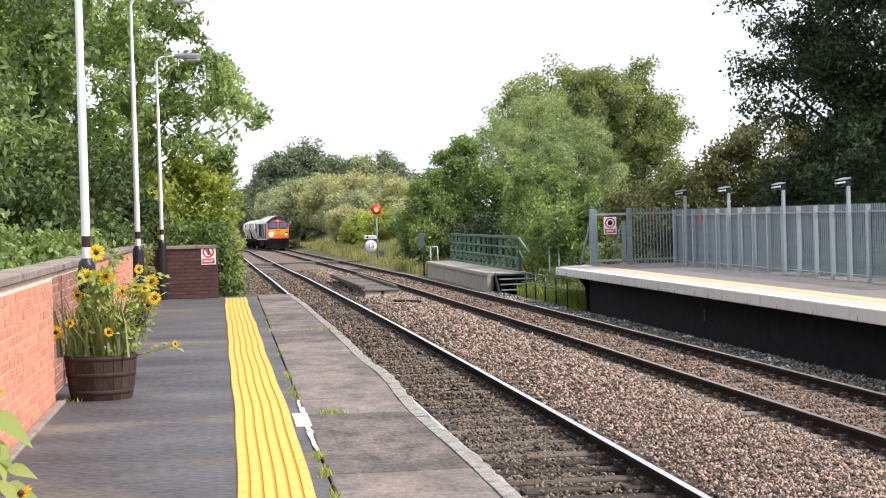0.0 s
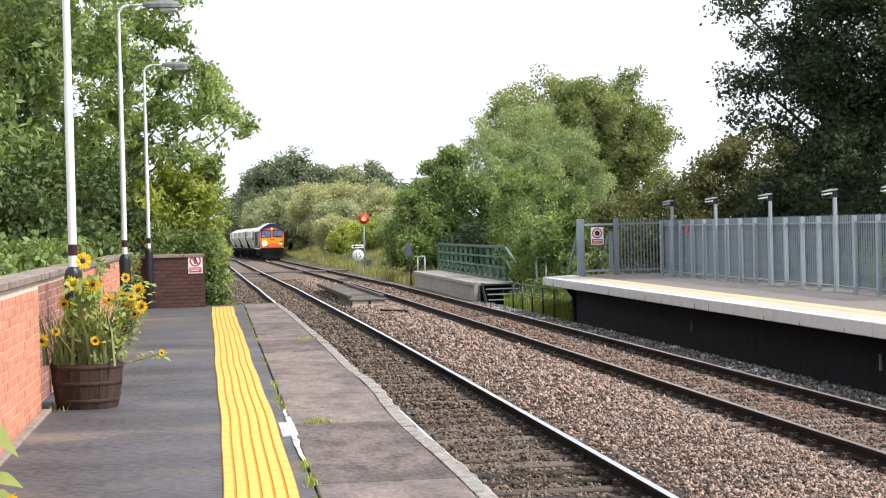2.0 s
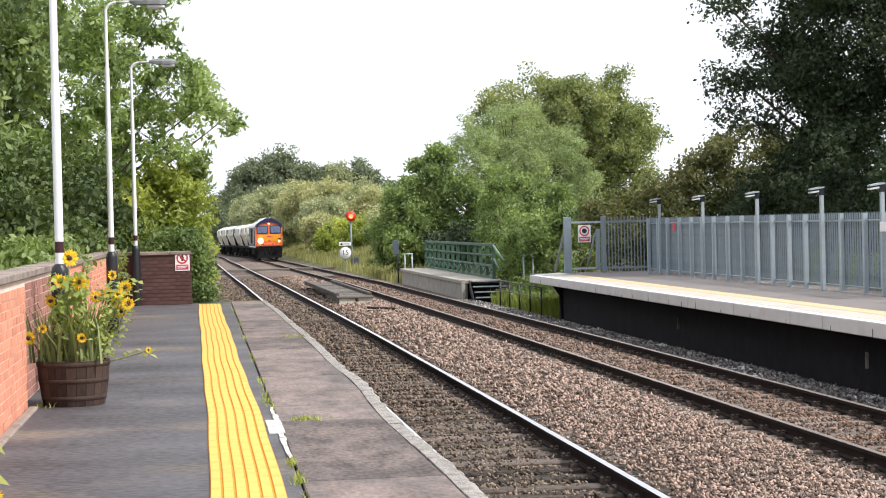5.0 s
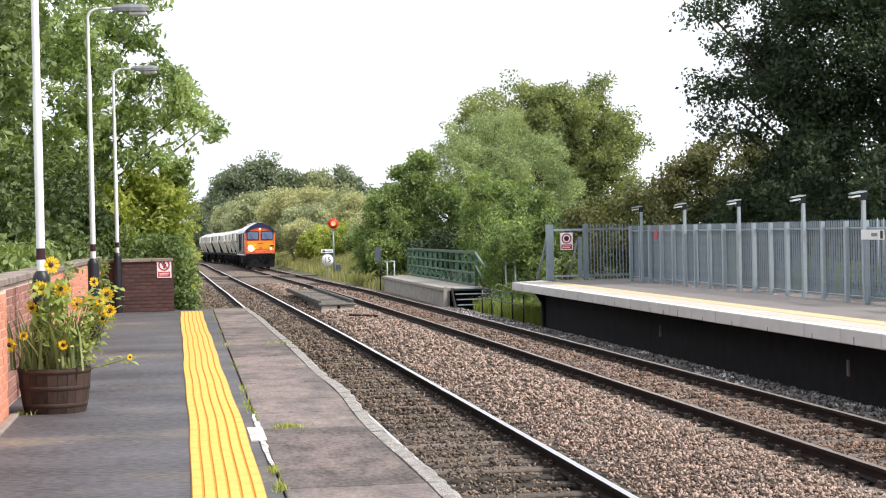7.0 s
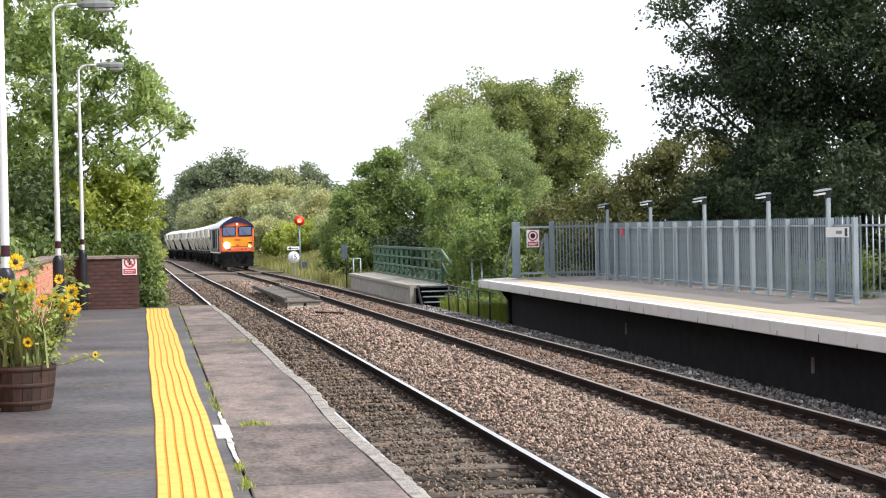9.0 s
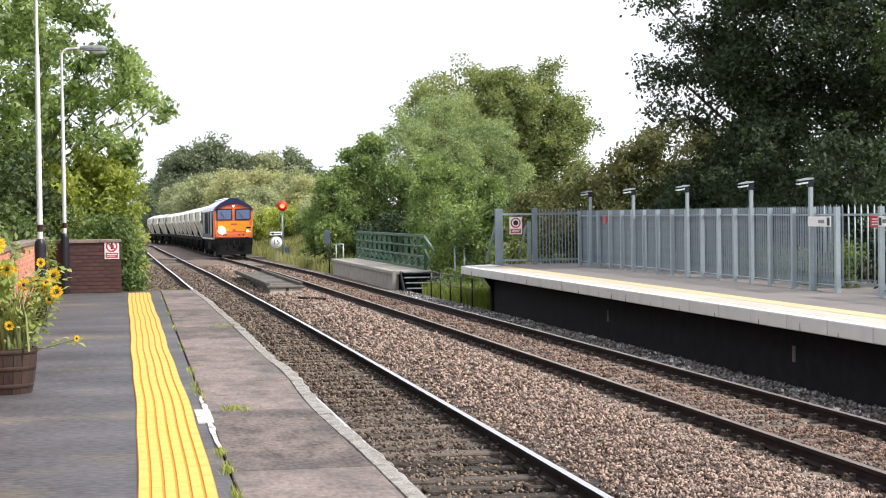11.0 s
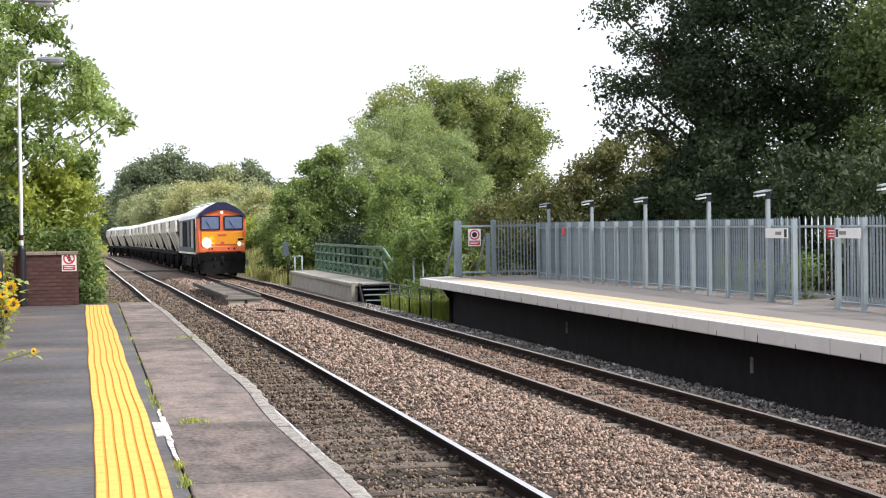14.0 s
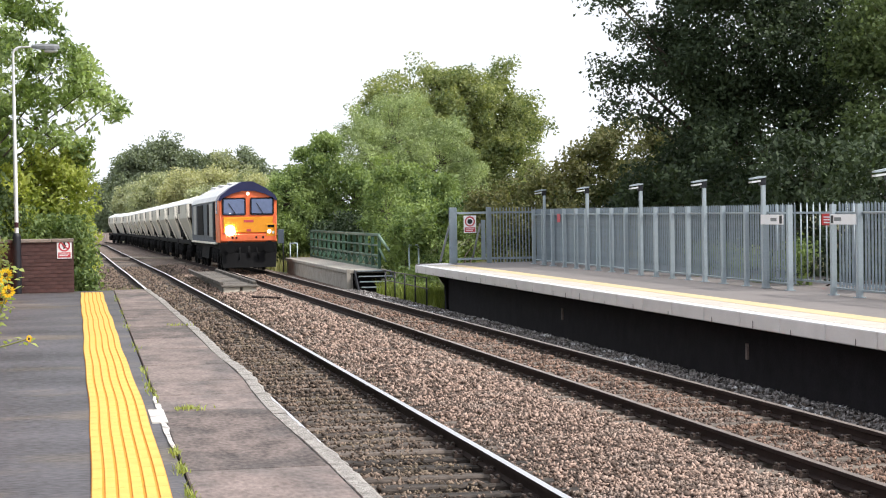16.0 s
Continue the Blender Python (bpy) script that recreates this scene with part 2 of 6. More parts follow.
M["leaf_plant"] = leaf_material("light green garden leaves", (0.20, 0.27, 0.07), (0.52, 0.58, 0.22), 0.42)
M["grass"] = leaf_material("grass blades", (0.10, 0.14, 0.03), (0.30, 0.34, 0.09), 0.3)
M["weed"] = leaf_material("light green weeds", (0.16, 0.21, 0.05), (0.44, 0.48, 0.15), 0.35)
M["straw"] = leaf_material("dry grass", (0.15, 0.17, 0.06), (0.40, 0.37, 0.18), 0.3)
M["petal"] = leaf_material("sunflower petals", (0.72, 0.42, 0.02), (0.88, 0.64, 0.05), 0.3)
M["seed"] = material("brown flower disc", (0.09, 0.045, 0.015), 0.9, vary=0.3, scale=60, bump=0.6)
M["stem"] = leaf_material("green stems", (0.18, 0.22, 0.08), (0.42, 0.44, 0.2), 0.2)
M["sword"] = leaf_material("grey green sword leaves", (0.10, 0.15, 0.06), (0.34, 0.38, 0.18), 0.3)
M["oak"] = material("dark oak staves", (0.045, 0.026, 0.020), 0.75, vary=0.3, scale=8, fine=60, bump=0.5, depth=0.004, rand=0.3, stretch=(1, 1, 0.2))
M["hoop"] = material("rusty iron hoop", (0.048, 0.029, 0.023), 0.8, metal=0.1, vary=0.3, scale=9)
M["earth"] = material("potting soil", (0.03, 0.022, 0.016), 0.95, vary=0.3, scale=30, bump=0.8)
M["loco_orange"] = material("orange locomotive paint", (0.80, 0.17, 0.065), 0.35, vary=0.06, scale=2, stain=(0.45, 0.11, 0.04), stain_scale=2.5, stain_amount=0.4)
M["loco_yellow"] = material("yellow warning panel", (0.78, 0.31, 0.02), 0.4, vary=0.1, scale=2, stain=(0.62, 0.20, 0.03), stain_scale=2, stain_amount=0.6)
M["loco_blue"] = material("navy blue paint", (0.020, 0.022, 0.075), 0.4, vary=0.12, scale=2)
M["loco_side"] = material("dusty blue side", (0.03, 0.045, 0.085), 0.5, vary=0.2, scale=2, stain=(0.10, 0.10, 0.10), stain_scale=2)
M["loco_roof"] = material("dusty grey roof", (0.66, 0.66, 0.67), 0.5, vary=0.12, scale=2)
M["louvre"] = material("dusty grey louvre", (0.36, 0.36, 0.35), 0.6, vary=0.2, scale=3, stretch=(1, 1, 6))
M["loco_black"] = material("black underframe", (0.008, 0.008, 0.009), 0.85, vary=0.25, scale=4, spec=0.12)
M["cab_glass"] = material("cab window", (0.13, 0.17, 0.30), 0.06, vary=0.1, spec=0.8)
M["headlight"] = material("lit headlamp", (1, 0.9, 0.75), 0.3, emit=(1.0, 0.95, 0.86, 60.0))
M["marker"] = material("lit marker lamp", (1, 0.9, 0.7), 0.3, emit=(1.0, 0.88, 0.7, 2.2))
M["hopper"] = material("grey cream hopper steel", (0.52, 0.50, 0.45), 0.5, metal=0.05, vary=0.1, scale=1.5, fine=12, stain=(0.40, 0.36, 0.30), stain_scale=1.6, stain_amount=0.5)
# the shade between wagons and in their openings, as a colour
M["hopper_dark"] = material("hopper end darkened for shade", (0.06, 0.055, 0.05), 0.8, vary=0.2, scale=2)
M["hopper_roof"] = material("pale hopper roof", (0.84, 0.84, 0.84), 0.45, vary=0.06, scale=1.5)
M["hopper_rib"] = material("cream end sheet", (0.84, 0.79, 0.70), 0.6, vary=0.12, scale=2)


# ---------------------------------------------------------------- mesh helpers
def link_mesh(name, bm, mats, parent=None, label=""):
    me = bpy.data.meshes.new(name)
    bm.to_mesh(me)
    bm.free()
    for m in (mats if isinstance(mats, (list, tuple)) else [mats]):
        me.materials.append(m)
    ob = new(name, me)
    if parent:
        ob.parent = parent
    if label:
        ob["label"] = label
    return ob


def part(name, bm, mat, parent, label=""):
    return link_mesh(name, bm, mat, parent, label)


def thing(name, label, category, group="", at=(0, 0, 0), rz=0.0):
    e = new(name)
    e.matrix_basis = pose(*at, 0, 0, rz)
    return tagged(e, label, category, group)


def share(name, mesh, parent, m):
    ob = new(name, mesh)
    if parent:
        ob.parent = parent
    ob.matrix_basis = m
    return ob


def box(bm, x0, x1, y0, y1, z0, z1, mat=0, bevel=0.0):
    vs = [bm.verts.new(c) for c in ((x0, y0, z0), (x1, y0, z0), (x1, y1, z0), (x0, y1, z0), (x0, y0, z1), (x1, y0, z1), (x1, y1, z1), (x0, y1, z1))]
    fs = [bm.faces.new([vs[i] for i in f]) for f in ((3, 2, 1, 0), (4, 5, 6, 7), (0, 1, 5, 4), (1, 2, 6, 5), (2, 3, 7, 6), (3, 0, 4, 7))]
    for f in fs:
        f.material_index = mat
    if bevel:
        r = bmesh.ops.bevel(bm, geom=list({e for f in fs for e in f.edges}), offset=bevel, segments=1, affect="EDGES", profile=0.5)
        for f in r["faces"]:
            f.material_index = mat
    return fs


def tube(bm, p0, p1, r0, r1=None, sides=10, mat=0, caps=True):
    """A tapered tube from p0 to p1."""
    r1 = r0 if r1 is None else r1
    a, b = Vector(p0), Vector(p1)
    q = (b - a).to_track_quat("Z", "Y")
    rings = []
    for c, r in ((a, r0), (b, r1)):
        rings.append([bm.verts.new(c + q @ Vector((r * math.cos(2 * math.pi * i / sides), r * math.sin(2 * math.pi * i / sides), 0))) for i in range(sides)])
    for i in range(sides):
        f = bm.faces.new((rings[0][i], rings[0][(i + 1) % sides], rings[1][(i + 1) % sides], rings[1][i]))
        f.smooth, f.material_index = True, mat
    if caps:
        for ring, s in ((rings[0], -1), (rings[1], 1)):
            f = bm.faces.new(ring if s > 0 else ring[::-1])
            f.material_index = mat


def lathe(bm, profile, sides=24, centre=(0, 0, 0), mat=0):
    """A turned shape about z from (radius, height) pairs."""
    rings = [[bm.verts.new((centre[0] + r * math.cos(2 * math.pi * i / sides), centre[1] + r * math.sin(2 * math.pi * i / sides), centre[2] + z)) for i in range(sides)] for r, z in profile]
    for a, b in zip(rings, rings[1:]):
        for i in range(sides):
            f = bm.faces.new((a[i], a[(i + 1) % sides], b[(i + 1) % sides], b[i]))
            f.smooth, f.material_index = True, mat


def prism(bm, outline, y0, y1, mat=0, caps=True):
    """An outline in x, z drawn out along y."""
    a = [bm.verts.new((x, y0, z)) for x, z in outline]
    b = [bm.verts.new((x, y1, z)) for x, z in outline]
    n = len(outline)
    fs = [bm.faces.new((a[i], a[(i + 1) % n], b[(i + 1) % n], b[i])) for i in range(n)]
    if caps:
        fs += [bm.faces.new(a[::-1]), bm.faces.new(b)]
    for f in fs:
        f.material_index = mat
    bmesh.ops.recalc_face_normals(bm, faces=fs)
    return fs


def from_arrays(name, verts, faces, mat, parent=None, label="", smooth=False):
    me = bpy.data.meshes.new(name)
    k = faces.shape[1]
    me.vertices.add(len(verts))
    me.vertices.foreach_set("co", np.ascontiguousarray(verts, dtype=np.float32).ravel())
    me.loops.add(faces.size)
    me.loops.foreach_set("vertex_index", np.ascontiguousarray(faces, dtype=np.int32).ravel())
    me.polygons.add(len(faces))
    me.polygons.foreach_set("loop_start", np.arange(0, faces.size, k, dtype=np.int32))
    if smooth:
        me.polygons.foreach_set("use_smooth", np.ones(len(faces), dtype=bool))
    me.update(calc_edges=True)
    me.validate()
    me.materials.append(mat)
    ob = new(name, me)
    if parent:
        ob.parent = parent
    if label:
        ob["label"] = label
    return ob


# ---------------------------------------------------------------- line of the tracks
RAIL_Z = -0.86
NEAR_RAILS, FAR_RAILS = (2.36, 3.865), (6.61, 8.115)


def curve_left(y):
    s = max(0.0, min(1.0, (y - 192) / 60))
    return -2.9 * s * s * (3 - 2 * s)


SWAY = ((35, 0.0), (68, -0.06), (150, 0.28), (210, 0.24))


def sway(y):
    """Small wander of the line from its even curve."""
    for (a, p), (b, q) in zip(SWAY, SWAY[1:]):
        if y < b:
            k = max(0.0, (y - a) / (b - a))
            return p + (q - p) * k * k * (3 - 2 * k)
    return SWAY[-1][1]


def bend(y):
    """How far the tracks have swung to the side at y."""
    if y <= 0:
        return 0.0
    if y < 215:
        return -1.46e-4 * y * y + 4.95e-7 * y ** 3 + curve_left(y) + sway(y)
    return -1.46e-4 * 215 ** 2 + 4.95e-7 * 215 ** 3 + 0.012 * (y - 215) + curve_left(y) + sway(y)


def drop(y):
    """How far the line has fallen at y."""
    return 0.0055 * max(0.0, min(y, 260) - 75)


def slope(y):
    return (bend(y + 0.5) - bend(y - 0.5))


rng = np.random.default_rng(7)
# ---------------------------------------------------------------- ground and tracks
def ground_sheet():
    xs = np.array([-1500, -600, -250, -120, -60, -30, -16, -10, -6, -4, -2, 0, 1.2, 2, 4, 6, 8, 9.2, 10.5, 12, 14, 18, 25, 40, 70, 130, 260, 600, 1500], float)
    ys = np.concatenate([np.linspace(-40, 60, 26), np.linspace(70, 300, 24), [350, 450, 700, 1200, 2400]])
    v, f = [], []
    for y in ys:
        for x in xs:
            u = x - bend(min(max(y, 0), 330))
            z = -1.2
            if u > 10.5:
                z = -1.2 + min(1.1, (u - 10.5) * 0.3) + 0.15 * noise.noise((x * 0.2, y * 0.1, 0))
            if u < 0.5 and y > 38:
                z = -1.15 + min(0.9, (0.5 - u) * 0.25)
            if u < -2:
                z = -1.2 + min(1.0, (-2 - u) * 0.5)
            z -= drop(y) * max(0.0, min(1.0, (10.4 - u) / 1.2)) * max(0.0, min(1.0, (u + 0.5) / 1.5))
            v.append((x, y, z))
    nx = len(xs)
    for j in range(len(ys) - 1):
        for i in range(nx - 1):
            f.append((j * nx + i, j * nx + i + 1, (j + 1) * nx + i + 1, (j + 1) * nx + i))
    g = from_arrays("ground", np.array(v), np.array(f), M["soil"], smooth=True)
    tagged(g, "rough grassy soil beside the railway", "ground", kind="structure")


def ballast_height(u, y):
    """Height of the ballast over u, the distance across, and y."""
    z = -1.035 - drop(y)
    if 4.3 < u < 6.2:
        z += 0.075 * math.sin(math.pi * (u - 4.3) / 1.9)
    if 2.0 < u < 4.2:
        z -= 0.012 + 0.026 * max(0.0, min(1.0, (24 - y) / 8))
    for r in NEAR_RAILS + FAR_RAILS:
        z -= 0.03 * max(0.0, 1 - abs(u - r) / 0.32)
    if u > 8.7:
        z -= 0.03
    if u < 1.7:
        z += 0.02
    if u > 9.3:
        z -= (u - 9.3) * 0.25
    return z + 0.018 * noise.noise((u * 1.7, y * 1.7, 0.3)) + 0.012 * noise.noise((u * 5, y * 5, 2.3))


def ballast_bed():
    bed = None
    # the near sheet is darkened as the shade between stones
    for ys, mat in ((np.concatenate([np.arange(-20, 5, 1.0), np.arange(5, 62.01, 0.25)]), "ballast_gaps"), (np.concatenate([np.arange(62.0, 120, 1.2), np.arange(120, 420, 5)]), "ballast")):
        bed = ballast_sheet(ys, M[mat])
    return bed


def ballast_sheet(ys, mat):
    us = np.arange(0.9, 10.01, 0.22)
    v = [(u + bend(y), y, ballast_height(u, y)) for y in ys for u in us]
    n = len(us)
    f = [(j * n + i, j * n + i + 1, (j + 1) * n + i + 1, (j + 1) * n + i) for j in range(len(ys) - 1) for i in range(n - 1)]
    b = from_arrays("ballast", np.array(v), np.array(f), mat, smooth=True)
    tagged(b, "brown and grey crushed stone ballast under the tracks", "ballast", kind="structure")
    return b


OCTA = np.array([(1, 0, 0), (-1, 0, 0), (0, 1, 0), (0, -1, 0), (0, 0, 1), (0, 0, -1)], float)
OCTA_F = np.array([(0, 2, 4), (2, 1, 4), (1, 3, 4), (3, 0, 4), (2, 0, 5), (1, 2, 5), (3, 1, 5), (0, 3, 5)])


def stones(name, spots, sizes, mat, label):
    """Many angular stones in one mesh."""
    n = len(spots)
    q = rng.normal(size=(n, 4))
    q /= np.linalg.norm(q, axis=1, keepdims=True)
    w, x, y, z = q.T
    R = np.stack([1 - 2 * (y * y + z * z), 2 * (x * y - w * z), 2 * (x * z + w * y), 2 * (x * y + w * z), 1 - 2 * (x * x + z * z), 2 * (y * z - w * x), 2 * (x * z - w * y), 2 * (y * z + w * x), 1 - 2 * (x * x + y * y)], 1).reshape(n, 3, 3)
    base = OCTA[None] * rng.uniform(0.55, 1.25, (n, 6, 1)) * sizes[:, None, None] + rng.normal(0, 0.18, (n, 6, 3)) * sizes[:, None, None]
    base *= np.array([1.15, 0.85, 0.55])
    v = np.einsum("nij,nkj->nki", R, base) + spots[:, None, :]
    f = (OCTA_F[None] + 6 * np.arange(n)[:, None, None]).reshape(-1, 3)
    ob = from_arrays(name, v.reshape(-1, 3), f, mat)
    return tagged(ob, label, "ballast stones", kind="stuff")


def scatter_stones():
    pts, size = [], []
    for y0, y1, dens in ((7.5, 16, 560), (16, 24, 380), (24, 36, 180), (36, 62, 85), (62, 96, 32)):
        n = int((y1 - y0) * 8.0 * dens)
        u, y = rng.uniform(0.95, 8.5, n), rng.uniform(y0, y1, n)
        # nothing lands on the rails, and less on the sleepers
        ok = (np.abs(u - 3.55) > 0.22) | (rng.random(n) < 0.75)
        for r in NEAR_RAILS + FAR_RAILS:
            ok &= np.abs(u - r) > 0.13 + 0.09 * rng.random(n)
        on = ((np.abs(u - 3.11) < 1.25) | (np.abs(u - 7.36) < 1.25)) & (np.abs(((y - 5.525 + 0.3) % 0.60) - 0.3) < 0.14)
        ok &= ~(on & (rng.random(n) < np.where(np.abs(u - 3.11) < 1.3, np.where(y < 17, 0.6, np.where(y < 24, 0.4, 0.12)), 0.4)))
        ok &= (u > 1.62) | (y > 37.75)
        lift = 0.03 * (on & (u < 4.4))[ok]
        u, y = u[ok], y[ok]
        s = rng.uniform(0.014, 0.032, len(u)) * (1.1 if y0 < 24 else 1.45 if y0 < 30 else 1.8 if y0 < 60 else 2.3)
        pts += [(a + bend(b), b, ballast_height(a, b) + 0.008 + 0.026 * k + h) for a, b, k, h in zip(u, y, rng.random(len(u)), lift)]
        size.append(s)
    pts, size = np.array(pts), np.concatenate(size)
    worn = (pts[:, 0] < 4.05 + rng.normal(0, 0.15, len(pts)))
    far = (pts[:, 0] > 6.35 + rng.normal(0, 0.12, len(pts))) & ~worn
    stones("ballast_stones", pts[far], size[far], M["stone_brown"], "rusty brown ballast stones in far track")
    mid = ~worn & ~far
    stones("ballast_stones", pts[mid], size[mid], M["stone"], "loose angular pinkish brown ballast stones")
    stones("ballast_stones", pts[worn], size[worn], M["stone_dark"], "dull brown mossy ballast stones in near track")
    n = 9000
    u, y = rng.uniform(8.3, 9.6, n), rng.uniform(14, 60, n)
    pts = np.array([(a + bend(b), b, ballast_height(a, b) + 0.02) for a, b in zip(u, y)])
    stones("grey_stones", pts, rng.uniform(0.02, 0.05, n), M["stone_pale"], "grey and whitish stones below the platform wall")


RAIL_OUTLINE = [(-0.036, 0.0), (0.036, 0.0), (0.038, -0.035), (0.010, -0.048), (0.010, -0.120), (0.066, -0.137), (0.066, -0.152), (-0.066, -0.152), (-0.066, -0.137), (-0.010, -0.120), (-0.010, -0.048), (-0.038, -0.035)]


def rail_mesh(u, head, parent, label):
    bm = bmesh.new()
    ys = [-20 + 2 * i for i in range(70)] + [122 + 6 * i for i in range(55)]
    rings = [[bm.verts.new((u + bend(y) + x, y, RAIL_Z + z - drop(y))) for x, z in RAIL_OUTLINE] for y in ys]
    n = len(RAIL_OUTLINE)
    for a, b in zip(rings, rings[1:]):
        for i in range(n):
            f = bm.faces.new((a[i], b[i], b[(i + 1) % n], a[(i + 1) % n]))
            f.material_index = 1 if i == 0 else 0
    bmesh.ops.recalc_face_normals(bm, faces=bm.faces)
    return part("rail", bm, [M["rust"], head], parent, label)


def railway_track(rails, head, label, wood):
    t = thing("railway_track", label, "railway track")
    for u in rails:
        rail_mesh(u, head, t, "rusty steel rail with a worn running top")
    mid = sum(rails) / 2
    bm = bmesh.new()
    box(bm, -1.25, 1.25, -0.125, 0.125, -0.17, 0.0, bevel=0.02)
    s = part("sleeper", bm, wood, t)
    me = s.data
    bm = bmesh.new()
    box(bm, -0.045, 0.045, -0.06, 0.06, -0.005, 0.04)
    tube(bm, (-0.035, -0.05, 0.055), (-0.035, 0.05, 0.06), 0.016, sides=6)
    tube(bm, (0.025, -0.05, 0.055), (0.025, 0.05, 0.055), 0.016, sides=6)
    tmp = link_mesh("rail_clip", bm, M["clip"])
    c = tmp.data
    bpy.data.objects.remove(tmp)
    first = True
    y = 5.525
    while y < 110:
        m = pose(mid + bend(y) + rng.uniform(-0.05, 0.05), y + rng.uniform(-0.03, 0.03), RAIL_Z - 0.150 - drop(y) - rng.uniform(0, 0.012), rng.uniform(-1.5, 1.5), 0, rng.uniform(-1.6, 1.6))
        if first:
            s.matrix_basis = m
            first = False
        else:
            share("sleeper", me, t, m)
        if y < 42:
            for sx in (-1, 1):
                for k in (-1, 1):
                    share("rail_clip", c, t, m @ pose(sx * 0.7525 + k * 0.105, 0, 0, 0, 0, 0 if k > 0 else 180))
        y += 0.60
    return t


def crossing_boards():
    c = thing("crossing_boards", "dark timber foot crossing laid between the rails", "track crossing")
    for u0, u1 in ((0.9, 2.26), (2.46, 3.76), (3.97, 6.5), (6.72, 8.0), (8.22, 9.4)):
        for k in range(4):
            y = 116 + k * 0.42
            bm = bmesh.new()
            box(bm, u0 + bend(y), u1 + bend(y), y, y + 0.38, RAIL_Z - 0.13 - drop(y), RAIL_Z - 0.01 - drop(y), bevel=0.01)
            part("board", bm, M["planks"], c)


def cover_platform():
    """The low timber deck on concrete blocks between the two tracks."""
    t = thing("inspection_deck", "low grey timber deck on concrete blocks between tracks", "deck")
    x0, x1, y0, y1, z = 4.22, 5.36, 57.6, 73.0, -0.74
    for i in range(52):
        y = y0 + 0.3 + i * (y1 - y0 - 0.3) / 52
        bm = bmesh.new()
        box(bm, x0 + bend(y) - bend(y0) , x1 + bend(y) - bend(y0), y, y + 0.275, z - 0.05, z + rng.uniform(-0.006, 0.006))
        part("plank", bm, M["planks"], t)
    for x in (x0 - 0.02, x1 - 0.10):
        bm = bmesh.new()
        n = 10
        for i in range(n):
            ya, yb = y0 + 0.6 + (y1 - y0 - 0.6) * i / n, y0 + 0.6 + (y1 - y0 - 0.6) * (i + 1) / n
            d = bend((ya + yb) / 2) - bend(y0)
            box(bm, x + d, x + 0.12 + d, ya, yb, z + 0.004, z + 0.10, bevel=0.01)
        part("edge_beam", bm, M["planks"], t, "raised timber edge beam")
    for x, w in ((x0 + 0.06, 0.50), (x0 + 0.64, 0.44)):
        bm = bmesh.new()
        box(bm, x, x + w, y0, y0 + 0.4, -1.12, z - 0.055, bevel=0.015)
        part("concrete_block", bm, M["block"], t, "pale concrete end block")
    bm = bmesh.new()
    box(bm, x0 + 0.05, x1 - 0.55, y0 + 0.5, y1 - 1, -1.15, z - 0.06)
    part("bearer", bm, M["planks"], t)
    bm = bmesh.new()
    box(bm, x0 - 0.03, x1 + 0.03, y0 - 0.05, y0 + 0.28, z - 0.055, z - 0.005, bevel=0.008)
    part("end_board", bm, M["planks"], t)
    d = thing("scrap_metal", "rusty scrap rail chair lying on the ballast", "scrap", at=(5.12, 52.6, -0.97), rz=24)
    bm = bmesh.new()
    box(bm, -0.28, 0.28, -0.5, 0.5, -0.05, 0.0, bevel=0.02)
    part("plate", bm, M["rust"], d)
    bm = bmesh.new()
    box(bm, -0.26, -0.16, -0.45, 0.45, 0.0, 0.10, bevel=0.02)
    box(bm, 0.12, 0.22, -0.5, 0.3, 0.0, 0.08, bevel=0.02)
    part("flange", bm, M["rust"], d)


# ---------------------------------------------------------------- near platform
def edge_x(y):
    """The uneven line of the platform's edge."""
    return float(np.interp(y, (9.6, 11.6, 13.2, 15, 16.6, 17.7, 19.4, 22, 26, 33, 37.7), (1.52, 1.51, 1.465, 1.47, 1.51, 1.515, 1.46, 1.46, 1.43, 1.36, 1.26)))


